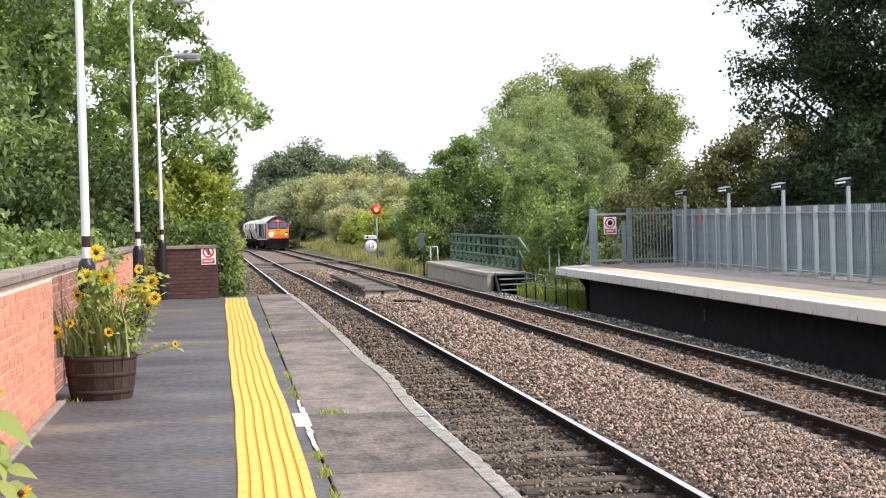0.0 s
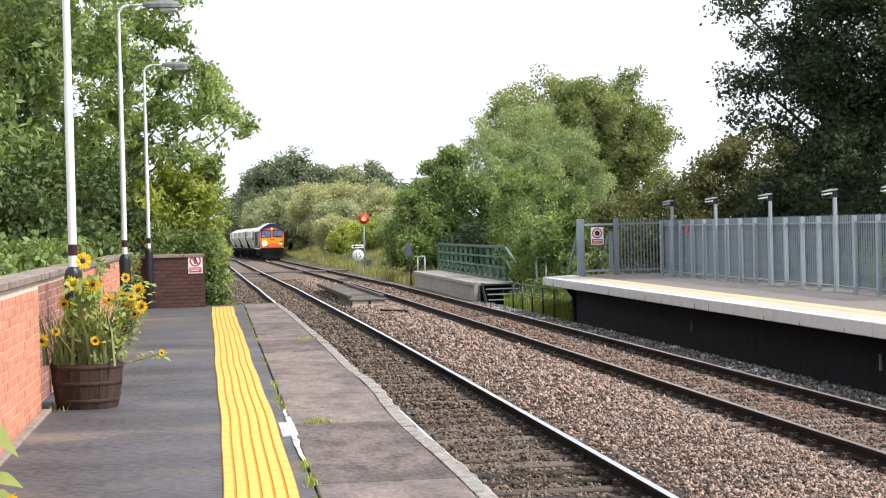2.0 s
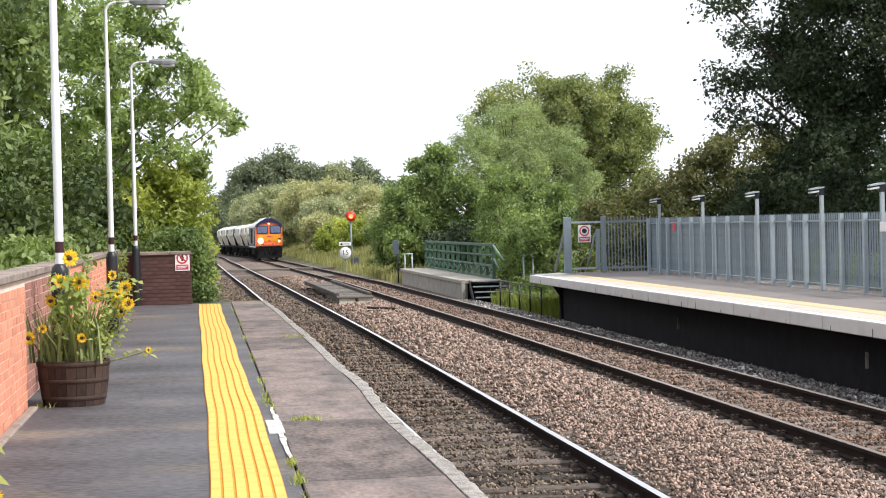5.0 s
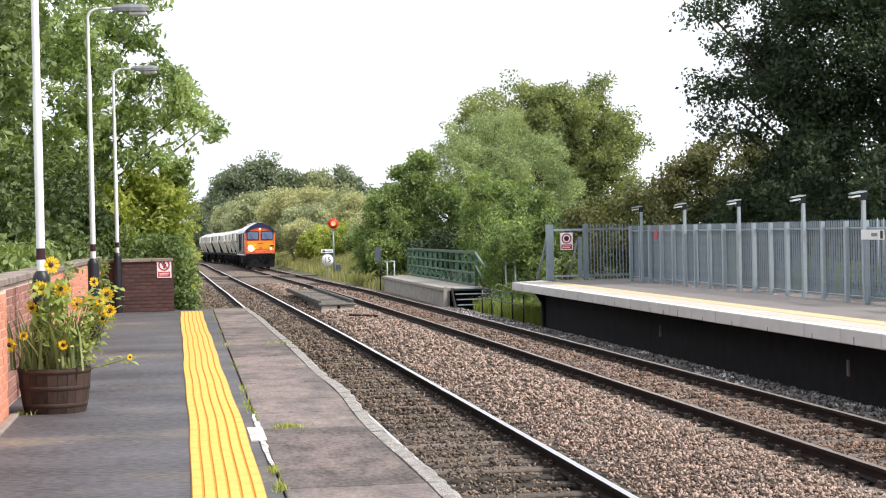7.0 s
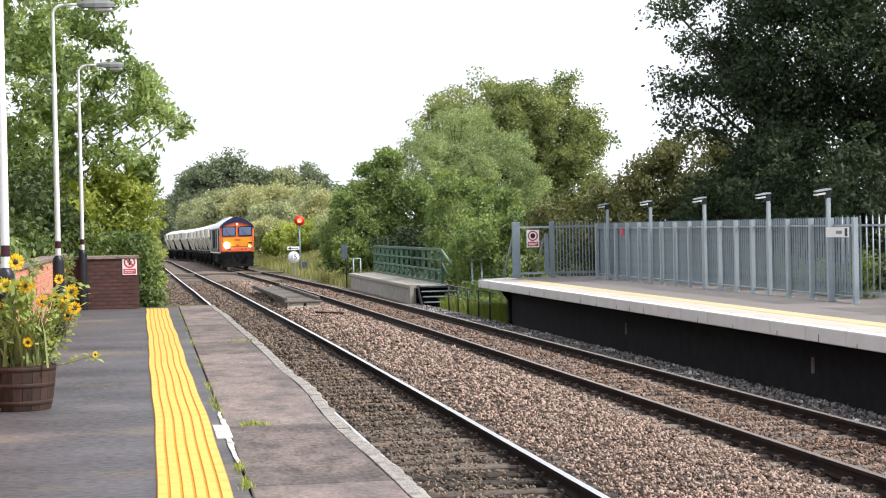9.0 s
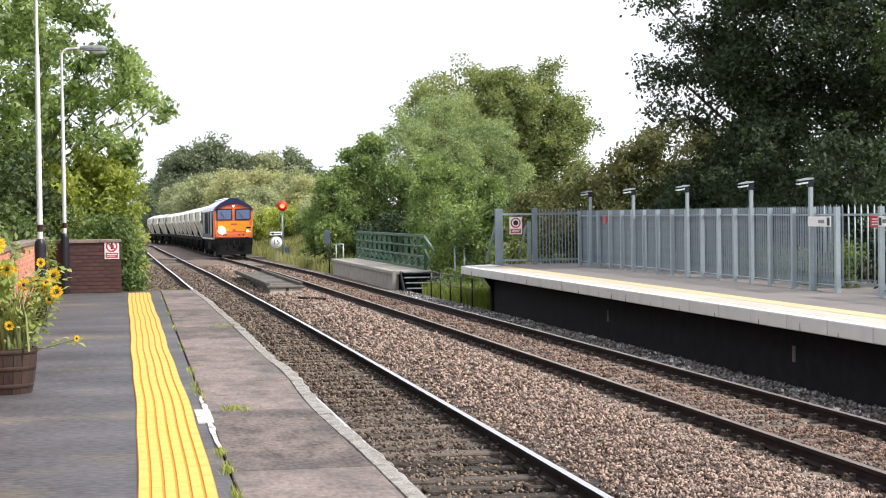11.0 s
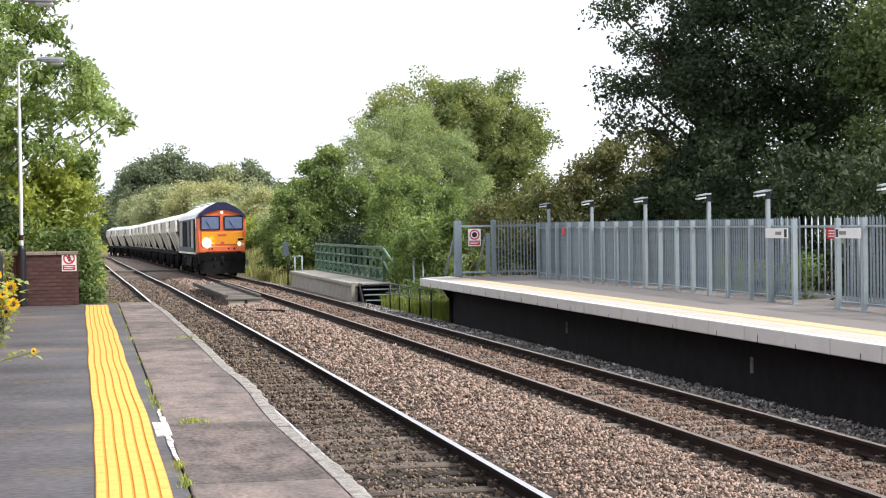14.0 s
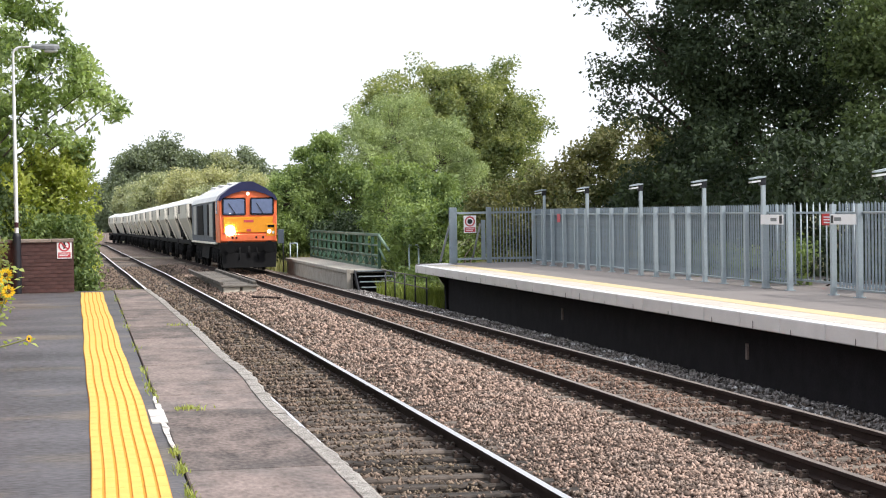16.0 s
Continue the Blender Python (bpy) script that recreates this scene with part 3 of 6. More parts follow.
def near_platform():
    bm = bmesh.new()
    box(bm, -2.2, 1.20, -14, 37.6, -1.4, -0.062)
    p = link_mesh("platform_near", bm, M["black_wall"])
    tagged(p, "old brick railway platform with tarmac and slab surface", "platform", kind="structure")
    # tarmac, gently uneven
    xs, ys = np.linspace(-2.2, 0.53, 12), np.concatenate([np.linspace(-14, 6, 8), np.arange(6.5, 37.3, 0.5), [37.55]])
    v = [(x, y, 0.0 + 0.006 * noise.noise((x * 0.8, y * 0.6, 5.0)) - (0.05 if x < -2 else 0)) for y in ys for x in xs]
    n = len(xs)
    f = np.array([(j * n + i, j * n + i + 1, (j + 1) * n + i + 1, (j + 1) * n + i) for j in range(len(ys) - 1) for i in range(n - 1)])
    t = from_arrays("tarmac", np.array(v), f, M["tarmac"], p, "dark grey patched tarmac", smooth=True)
    # slabs
    joints = [-14, -11, -8, -5, -2, 1.2, 4.0, 6.2, 8.3, 10.65, 13.98, 15.2, 16.5, 18.3, 20.6, 22.4, 24.9, 27.2, 29.3, 31.8, 34.2, 36.0, 37.6]
    for a, b in zip(joints, joints[1:]):
        bm = bmesh.new()
        tilt = rng.uniform(-0.006, 0.006)
        fs = box(bm, 0.545, 1.37, a + 0.016, b - 0.016, -0.06, 0.006, bevel=0.008)
        for vert in bm.verts:
            if vert.co.x > 1:
                vert.co.x += edge_x(vert.co.y) - 1.49
            vert.co.z += tilt * (vert.co.x - 0.9) + rng.uniform(-0.002, 0.002)
        part("paving_slab", bm, M["slab"], p)
    # worn edge stones, each a little out of line
    y = -14.0
    k = 0
    while y < 37.6:
        L = min(rng.uniform(0.75, 1.1), 37.6 - y)
        dx = edge_x(y + L / 2) - 1.49 + rng.uniform(-0.005, 0.005)
        dx0, dx1 = edge_x(y) - 1.49, edge_x(y + L) - 1.49
        bm = bmesh.new()
        seg = 5
        prev = None
        for i in range(seg + 1):
            yy = y + 0.006 + (L - 0.012) * i / seg
            dx = dx0 + (dx1 - dx0) * i / seg
            j = [rng.uniform(-0.012, 0.012) for _ in range(4)]
            ring = [bm.verts.new(c) for c in ((1.375 + dx, yy, -0.14), (1.375 + dx, yy, 0.008 + j[3] * 0.3), (1.46 + dx + j[0], yy, 0.010 + j[3] * 0.5), (1.505 + dx + j[1], yy, -0.02 + j[2]), (1.50 + dx + j[1], yy, -0.14))]
            if prev:
                for q in range(4):
                    bm.faces.new((prev[q], ring[q], ring[q + 1], prev[q + 1]))
            else:
                bm.faces.new(ring[::-1])
            prev = ring
        bm.faces.new(prev)
        bmesh.ops.recalc_face_normals(bm, faces=bm.faces)
        part("edge_stone", bm, M["coping"], p)
        y += L
    # tactile tiles
    bm = bmesh.new()
    L, W = 0.396, 0.432
    n = 6
    prof = []
    for i in range(n):
        x0 = i * W / n
        prof += [(x0 + 0.003, 0.008, 1), (x0 + 0.009, 0.016, 0), (x0 + W / n - 0.009, 0.016, 0), (x0 + W / n - 0.003, 0.008, 0)]
    prof = [(0.0, -0.01, 0)] + prof + [(W, -0.01, 0)]
    a = [bm.verts.new((x, 0, z)) for x, z, _ in prof]
    b = [bm.verts.new((x, L, z)) for x, z, _ in prof]
    for i in range(len(prof) - 1):
        f = bm.faces.new((a[i], a[i + 1], b[i + 1], b[i]))
        low = prof[i][1] < 0.01 or prof[i + 1][1] < 0.01
        f.material_index = 1 if low else 0
    bm.faces.new(a[::-1]), bm.faces.new(b)
    strip = link_mesh("tactile_strip", bm, [M["yellow"], M["yellow_groove"]])
    me = strip.data
    bpy.data.objects.remove(strip)
    strip = new("tactile_strip")
    tagged(strip, "yellow ribbed tactile strip along the platform", "paving", kind="structure")
    for i in range(106):
        y = 36.45 - 0.40 * (i + 1)
        wob = 0.0045 * math.sin(i * 0.62) + 0.006 * math.sin(i * 0.23 + 2)
        share("tactile_tile", me, strip, pose(0.003 + wob - 0.0053 * max(0, y - 12), y, 0.0, 0, 0, 0.40 * math.cos(i * 0.62) + 0.2 * math.cos(i * 0.23 + 2)))
    # white paint on the joint
    bm = bmesh.new()
    box(bm, 0.445, 0.56, 13.2, 14.08, 0.0, 0.0125)
    for ya, yb in ((14.08, 15.1), (11.7, 13.2)):
        m = 9
        left, right = [], []
        for i in range(m):
            s = i / (m - 1)
            wide = 0.028 * (1 - 0.55 * (s if ya > 14 else 1 - s)) * rng.uniform(0.6, 1.15)
            mid = 0.528 + rng.uniform(-0.008, 0.008)
            left.append(bm.verts.new((mid - wide, ya + (yb - ya) * s, 0.0122)))
            right.append(bm.verts.new((mid + wide, ya + (yb - ya) * s, 0.0122)))
        for i in range(m - 1):
            bm.faces.new((left[i], right[i], right[i + 1], left[i + 1]))
    w = part("paint_mark", bm, M["white_paint"], p, "worn white paint on the slab joint")
    return p


def brick_wall(name, x, y0, y1, z1, thick, mat, label, near=True, axis="y", x1=None, z0=0.0):
    """A wall of single bricks in front of a mortar core. It faces +x, or -y where axis is x."""
    w = thing(name, label, "wall")
    w["kind"] = "structure"
    bm = bmesh.new()
    if axis == "y":
        box(bm, x - thick, x - 0.006, y0 + 0.006, y1 - 0.006, z0 - 0.1, z1 - 0.075)
    else:
        box(bm, x + 0.006, x1 - 0.006, y0 + 0.006, y0 + thick, z0 - 0.1, z1 - 0.075)
    part("mortar_core", bm, M["mortar"] if near else M["brick_dark"], w)
    bm = bmesh.new()
    box(bm, 0, 0.06, 0, 0.215, 0, 0.065)
    tmp = link_mesh("brick", bm, mat)
    long = tmp.data
    bpy.data.objects.remove(tmp)
    bm = bmesh.new()
    box(bm, 0, 0.06, 0, 0.1025, 0, 0.065)
    tmp = link_mesh("brick", bm, mat)
    short = tmp.data
    bpy.data.objects.remove(tmp)
    rows = int((z1 - 0.08 - z0) / 0.075)
    for r in range(rows):
        z = z0 + 0.012 + r * 0.075
        pos = 0.0 if r % 2 == 0 else -0.1125
        span = (y1 - y0) if axis == "y" else (x1 - x)
        while pos < span - 0.05:
            me, ln = long, 0.215
            p = pos
            if pos < 0:
                me, ln, p = short, 0.1025, 0.0
            elif pos + 0.215 > span:
                me, ln = short, 0.1025
            if axis == "y":
                share("brick", me, w, pose(x - 0.06 + rng.uniform(-0.002, 0.003), y0 + p, z))
            else:
                share("brick", me, w, pose(x + p, y0 + 0.06 - rng.uniform(-0.002, 0.003), z, 0, 0, 0) @ pose(0, 0, 0, 0, 0, -90))
            pos = p + ln + 0.010
    # cap stones
    pos = 0.0
    span = (y1 - y0) if axis == "y" else (x1 - x)
    while pos < span - 0.02:
        L = min(0.62, span - pos)
        bm = bmesh.new()
        if axis == "y":
            box(bm, x - thick - 0.03, x + 0.03, y0 + pos + 0.004, y0 + pos + L - 0.004, z1 - 0.072, z1 + rng.uniform(-0.006, 0.004), bevel=0.01)
        else:
            box(bm, x + pos + 0.004, x + pos + L - 0.004, y0 - 0.03, y0 + thick + 0.03, z1 - 0.072, z1 + rng.uniform(-0.004, 0.004), bevel=0.01)
        part("cap_stone", bm, M["cap"], w)
        pos += L
    return w


def platform_lamp(y):
    t = thing("platform_lamp", "tall white lamp column with black base sleeve", "street lamp", "platform lamps", at=(-1.345, y, 0), rz=0)
    bm = bmesh.new()
    lathe(bm, [(0.085, 0.0), (0.085, 1.12), (0.075, 1.17), (0.045, 1.21)], 16)
    part("base_sleeve", bm, M["pole_black"], t, "black base sleeve")
    bm = bmesh.new()
    lathe(bm, [(0.041, 1.1), (0.041, 2.9), (0.036, 2.93), (0.036, 3.9), (0.027, 3.93), (0.025, 4.75)], 14)
    prev = None
    for i in range(9):
        a = math.pi / 2 * i / 8
        p = (0.16 * (1 - math.cos(a)), 0, 4.75 + 0.14 * math.sin(a))
        if prev:
            tube(bm, prev, p, 0.024, 0.023, 10, caps=False)
        prev = p
    tube(bm, prev, (0.45, 0, 4.905), 0.022, 0.02, 10)
    part("column", bm, M["pole_white"], t)
    bm = bmesh.new()
    lathe(bm, [(0.0425, 1.315), (0.0425, 1.42)], 16)
    part("band", bm, M["pole_band"], t, "maroon band")
    bm = bmesh.new()
    secs = []
    for s, w, h0, h1 in ((0.36, 0.04, -0.03, 0.03), (0.46, 0.085, -0.05, 0.045), (0.62, 0.12, -0.055, 0.055), (0.80, 0.115, -0.055, 0.05), (0.90, 0.07, -0.05, 0.03)):
        secs.append([bm.verts.new((s, y2, 4.905 + z2)) for y2, z2 in ((-w, h0), (w, h0), (w, 0.0), (w * 0.6, h1), (-w * 0.6, h1), (-w, 0.0))])
    for a, b in zip(secs, secs[1:]):
        for i in range(6):
            bm.faces.new((a[i], a[(i + 1) % 6], b[(i + 1) % 6], b[i]))
    bm.faces.new(secs[0]), bm.faces.new(secs[-1])
    bmesh.ops.recalc_face_normals(bm, faces=bm.faces)
    part("lantern", bm, M["lamp_grey"], t, "grey lantern casing")
    bm = bmesh.new()
    box(bm, 0.60, 0.87, -0.085, 0.085, 4.79, 4.853, bevel=0.02)
    part("lamp_cover", bm, M["lamp_glass"], t, "milky lamp cover")
    return t


# ---------------------------------------------------------------- signs
def ring(bm, r0, r1, z, n=28, mat=0, depth=0.003):
    """A flat ring in x, z facing -y at the height z."""
    o = [[bm.verts.new((r * math.cos(2 * math.pi * i / n), y, z + r * math.sin(2 * math.pi * i / n))) for i in range(n)] for r, y in ((r0, 0), (r0, -depth), (r1, -depth), (r1, 0))]
    for a, b in zip(o, o[1:]):
        for i in range(n):
            f = bm.faces.new((a[i], a[(i + 1) % n], b[(i + 1) % n], b[i]))
            f.material_index = mat
    bmesh.ops.recalc_face_normals(bm, faces=bm.faces)


def warning_sign(at, w, hgt, rz, label, figure):
    t = thing("warning_sign", label, "sign", at=at, rz=rz)
    bm = bmesh.new()
    box(bm, -w / 2, w / 2, 0, 0.006, -hgt / 2, hgt / 2, bevel=0.002)
    part("plate", bm, M["sign_white"], t)
    bm = bmesh.new()
    ring(bm, w * 0.30, w * 0.40, hgt * 0.16, depth=0.004)
    if figure:
        q = w * 0.33 * 0.7071
        c = hgt * 0.16
        vs = [bm.verts.new(p) for p in ((-q - 0.01, -0.004, c + q - 0.01), (-q + 0.01, -0.004, c + q + 0.01), (q + 0.01, -0.004, c - q + 0.01), (q - 0.01, -0.004, c - q - 0.01))]
        bm.faces.new(vs)
    part("ring", bm, M["sign_red"], t)
    bm = bmesh.new()
    box(bm, -w * 0.42, w * 0.42, -0.004, 0, -hgt * 0.44, -hgt * 0.18)
    part("text_panel", bm, M["sign_red"], t, "red panel with white lines of writing")
    bm = bmesh.new()
    for k in range(2):
        z = -hgt * (0.265 + 0.085 * k)
        box(bm, -w * 0.34, w * (0.34 - 0.1 * k), -0.007, -0.0045, z - hgt * 0.018, z + hgt * 0.018)
    part("text_bar", bm, M["sign_white"], t)
    bm = bmesh.new()
    c = hgt * 0.16
    if figure:
        box(bm, -0.018, 0.018, -0.003, 0, c - 0.06, c + 0.07)
        box(bm, -0.04, 0.04, -0.0035, 0, c - 0.01, c + 0.02)
    else:
        lathe(bm, [(0.001, 0), (w * 0.2, 0.003)], 20)
        bmesh.ops.rotate(bm, verts=bm.verts, matrix=Matrix.Rotation(radians(90), 3, "X"))
        bmesh.ops.translate(bm, verts=bm.verts, vec=(0, -0.001, c))
    part("symbol", bm, M["sign_black"], t, "black symbol")
    return t


def lettering(text, size, parent, m, mat, label=""):
    cu = bpy.data.curves.new("lettering", "FONT")
    cu.body, cu.size, cu.align_x, cu.align_y, cu.extrude = text, size, "CENTER", "CENTER", 0.002
    ob = new("lettering", cu)
    dg = bpy.context.evaluated_depsgraph_get()
    me = bpy.data.meshes.new_from_object(ob.evaluated_get(dg))
    bpy.data.objects.remove(ob)
    me.materials.clear()
    me.materials.append(mat)
    return share("lettering", me, parent, m)


def speed_sign():
    x, y = 8.42, 108.0
    t = thing("speed_sign", "round white speed sign with black figures", "sign", at=(x, y, -0.07))
    bm = bmesh.new()
    lathe(bm, [(0.001, 0.0), (0.37, 0.0), (0.37, 0.02), (0.001, 0.02)], 28)
    bmesh.ops.rotate(bm, verts=bm.verts, matrix=Matrix.Rotation(radians(90), 3, "X"))
    part("disc", bm, M["sign_white"], t)
    bm = bmesh.new()
    ring(bm, 0.35, 0.385, 0.0, 32, depth=0.03)
    part("rim", bm, M["lamp_grey"], t)
    lettering("15", 0.42, t, pose(0, -0.026, 0, 90), M["sign_black"])
    bm = bmesh.new()
    box(bm, -0.04, 0.04, 0.03, 0.09, -1.2, 0.62, bevel=0.01)
    part("post", bm, M["lamp_grey"], t)
    bm = bmesh.new()
    box(bm, -0.38, 0.34, -0.02, 0.02, 0.42, 0.63, bevel=0.01)
    part("arrow_plate", bm, M["sign_white"], t, "white plate with a black arrow")
    bm = bmesh.new()
    box(bm, -0.18, 0.28, -0.028, -0.0205, 0.505, 0.545)
    vs = [bm.verts.new(c) for c in ((-0.34, -0.026, 0.525), (-0.16, -0.026, 0.44), (-0.16, -0.026, 0.61))]
    bm.faces.new(vs)
    part("arrow", bm, M["sign_black"], t)


def colour_signal():
    x, y = 9.12, 112.0
    t = thing("signal", "railway signal on a grey post showing red", "railway signal", at=(x, y, -1.15))
    bm = bmesh.new()
    tube(bm, (0, 0, 0), (0, 0, 3.05), 0.055, 0.05, 10)
    part("post", bm, M["galv"], t)
    bm = bmesh.new()
    lathe(bm, [(0.001, 0.0), (0.30, 0.0), (0.32, 0.03), (0.32, 0.10), (0.001, 0.12)], 28)
    bmesh.ops.rotate(bm, verts=bm.verts, matrix=Matrix.Rotation(radians(90), 3, "X"))
    bmesh.ops.translate(bm, verts=bm.verts, vec=(0, -0.08, 3.27))
    part("target_disc", bm, M["red"], t, "round red backing disc")
    bm = bmesh.new()
    lathe(bm, [(0.001, 0.0), (0.14, 0.0), (0.14, 0.02)], 20)
    bmesh.ops.rotate(bm, verts=bm.verts, matrix=Matrix.Rotation(radians(90), 3, "X"))
    bmesh.ops.translate(bm, verts=bm.verts, vec=(0, -0.215, 3.27))
    part("lens", bm, M["signal_lit"], t, "lit lamp lens")
    bm = bmesh.new()
    box(bm, 0.12, 0.42, -0.1, 0.2, 0.0, 0.72, bevel=0.02)
    part("cabinet", bm, M["blue_paint"], t, "small dark lineside cabinet")


def blue_board():
    t = thing("notice_board", "dull blue board seen edge on, on a post", "sign", at=(9.0, 84.0, -1.2))
    bm = bmesh.new()
    tube(bm, (0, 0, 0), (0, 0, 1.85), 0.035, sides=8)
    part("post", bm, M["pole_black"], t)
    bm = bmesh.new()
    box(bm, -0.24, 0.04, -0.04, -0.01, 1.35, 2.0, bevel=0.01)
    part("board", bm, M["blue_paint"], t)
# ---------------------------------------------------------------- far platform
FENCE_X = 12.35


def far_platform():
    # the shadow under the overhanging edge is in this wall's black
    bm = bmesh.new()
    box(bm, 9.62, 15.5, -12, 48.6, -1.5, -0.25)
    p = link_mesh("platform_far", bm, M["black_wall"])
    tagged(p, "raised railway platform with pale edge over a wall coloured dark for shade", "platform", kind="structure")
    bm = bmesh.new()
    box(bm, 9.40, 15.5, -12, 51.8, -0.24, 0.0)
    part("deck", bm, M["plat_tarmac"], p, "pale grey tarmac deck")
    # nosing panels
    y = -12.0
    while y < 50.3:
        L = min(1.52, 50.35 - y)
        bm = bmesh.new()
        box(bm, 9.13, 9.395, y + 0.014, y + L - 0.014, -0.205, 0.004, bevel=0.012)
        part("edge_panel", bm, M["fascia"], p)
        y += L
    bm = bmesh.new()
    box(bm, 9.133, 9.285, -12, 50.3, 0.0, 0.0085)
    part("white_line", bm, M["sign_white"], p, "white painted edge line")
    bm = bmesh.new()
    box(bm, 9.92, 10.30, -12, 49.4, 0.0, 0.009)
    part("yellow_band", bm, M["plat_yellow"], p, "faded yellow safety band")
    y = -12.0
    while y < 50.3:
        L = min(0.9, 50.35 - y)
        bm = bmesh.new()
        box(bm, 9.40, 9.995, y + 0.004, y + L - 0.004, -0.02, 0.0055)
        part("coping_slab", bm, M["coping_pale"], p)
        y += L
    # sloping end of the deck
    bm = bmesh.new()
    vs = [bm.verts.new(c) for c in ((9.13, 50.36, 0.003), (10.3, 52.0, 0.003), (10.3, 52.0, -0.2), (9.13, 50.36, -0.2), (10.3, 50.36, 0.003), (10.3, 50.36, -0.2))]
    for q in ((0, 1, 2, 3), (0, 4, 1), (3, 2, 5), (0, 3, 5, 4)):
        bm.faces.new([vs[i] for i in q])
    bmesh.ops.recalc_face_normals(bm, faces=bm.faces)
    part("end_panel", bm, M["fascia"], p, "pale concrete corner panel")
    y = 14.0
    while y < 50:
        y += rng.uniform(0.9, 2.3)
        top = rng.uniform(-0.11, -0.02)
        bm = bmesh.new()
        box(bm, 9.1265, 9.1305, y, y + rng.uniform(0.010, 0.018), -0.202, top - 0.05)
        part("joint_stain", bm, M["black_wall"], p, "dark stained joint")
    for y in (16.4, 25.4, 36.0):
        bm = bmesh.new()
        box(bm, 9.58, 9.612, y, y + 0.06, -0.76, -0.52)
        part("marker_plate", bm, M["slab"], p, "small pale marker plate")
    bm = bmesh.new()
    prism(bm, [(9.35, -0.24), (9.62, -0.24), (9.62, -1.2), (9.55, -1.2), (9.53, -0.5)], 48.05, 48.2)
    part("end_bracket", bm, M["black_wall"], p)


def pale_mesh(height, wide=0.042):
    """One W section pale with a pointed head, facing -x."""
    bm = bmesh.new()
    h = wide / 2
    sec = [(0.030, -h), (0.004, -h * 0.45), (0.012, 0.0), (0.004, h * 0.45), (0.030, h)]
    lo = [bm.verts.new((x, y, 0.115)) for x, y in sec]
    hi = [bm.verts.new((x, y, height - (0.025 if i in (0, 4) else 0.0))) for i, (x, y) in enumerate(sec)]
    for i in range(4):
        bm.faces.new((lo[i], hi[i], hi[i + 1], lo[i + 1]))
    ob = link_mesh("pale", bm, M["galv"])
    me = ob.data
    bpy.data.objects.remove(ob)
    return me


PALE = None


def palisade(name, y0, y1, posts, label, gap=0.128):
    global PALE
    PALE = PALE or pale_mesh(1.55)
    f = thing(name, label, "fence", "platform fences")
    y = y0
    while y < y1:
        share("pale", PALE, f, pose(FENCE_X + 0.05, y, rng.uniform(-0.004, 0.004)))
        y += gap
    for z in (0.115, 1.385):
        bm = bmesh.new()
        prism(bm, [(FENCE_X + 0.002, z - 0.016), (FENCE_X - 0.012, z + 0.014), (FENCE_X + 0.045, z + 0.018), (FENCE_X + 0.045, z + 0.006), (FENCE_X + 0.010, z - 0.016)], y0, y1)
        part("rail", bm, M["galv_pale"], f)
    for y in posts:
        bm = bmesh.new()
        box(bm, -0.055, 0.03, -0.045, -0.038, 0.0, 1.53)
        box(bm, -0.055, 0.03, 0.038, 0.045, 0.0, 1.53)
        box(bm, -0.055, -0.047, -0.038, 0.038, 0.0, 1.53)
        box(bm, -0.09, 0.06, -0.08, 0.08, 0.0, 0.015)
        o = part("post", bm, M["galv_pale"], f, "pale galvanised post")
        o.matrix_basis = pose(FENCE_X - 0.02, y, 0)
    return f


def fence_lamp(y):
    t = thing("fence_lamp", "short grey lamp post with a flat lamp head", "lamp", "fence lamps", at=(FENCE_X - 0.11, y, 0))
    bm = bmesh.new()
    box(bm, -0.035, 0.035, -0.04, 0.04, 0.0, 1.93, bevel=0.006)
    part("post", bm, M["galv_pale"], t)
    bm = bmesh.new()
    box(bm, -0.07, 0.045, -0.05, 0.05, 1.90, 2.05, bevel=0.012)
    part("bracket", bm, M["pole_black"], t, "black bracket")
    bm = bmesh.new()
    prism(bm, [(-0.25, 2.005), (-0.02, 2.035), (0.04, 2.045), (0.04, 2.07), (-0.05, 2.07), (-0.25, 2.03)], -0.07, 0.07)
    part("head", bm, M["galv_pale"], t, "flat grey lamp head")
    bm = bmesh.new()
    prism(bm, [(-0.25, 1.94), (-0.075, 1.965), (-0.075, 1.995), (-0.25, 1.97)], -0.08, 0.08)
    part("lens", bm, M["lamp_glass"], t, "milky lens")
    return t


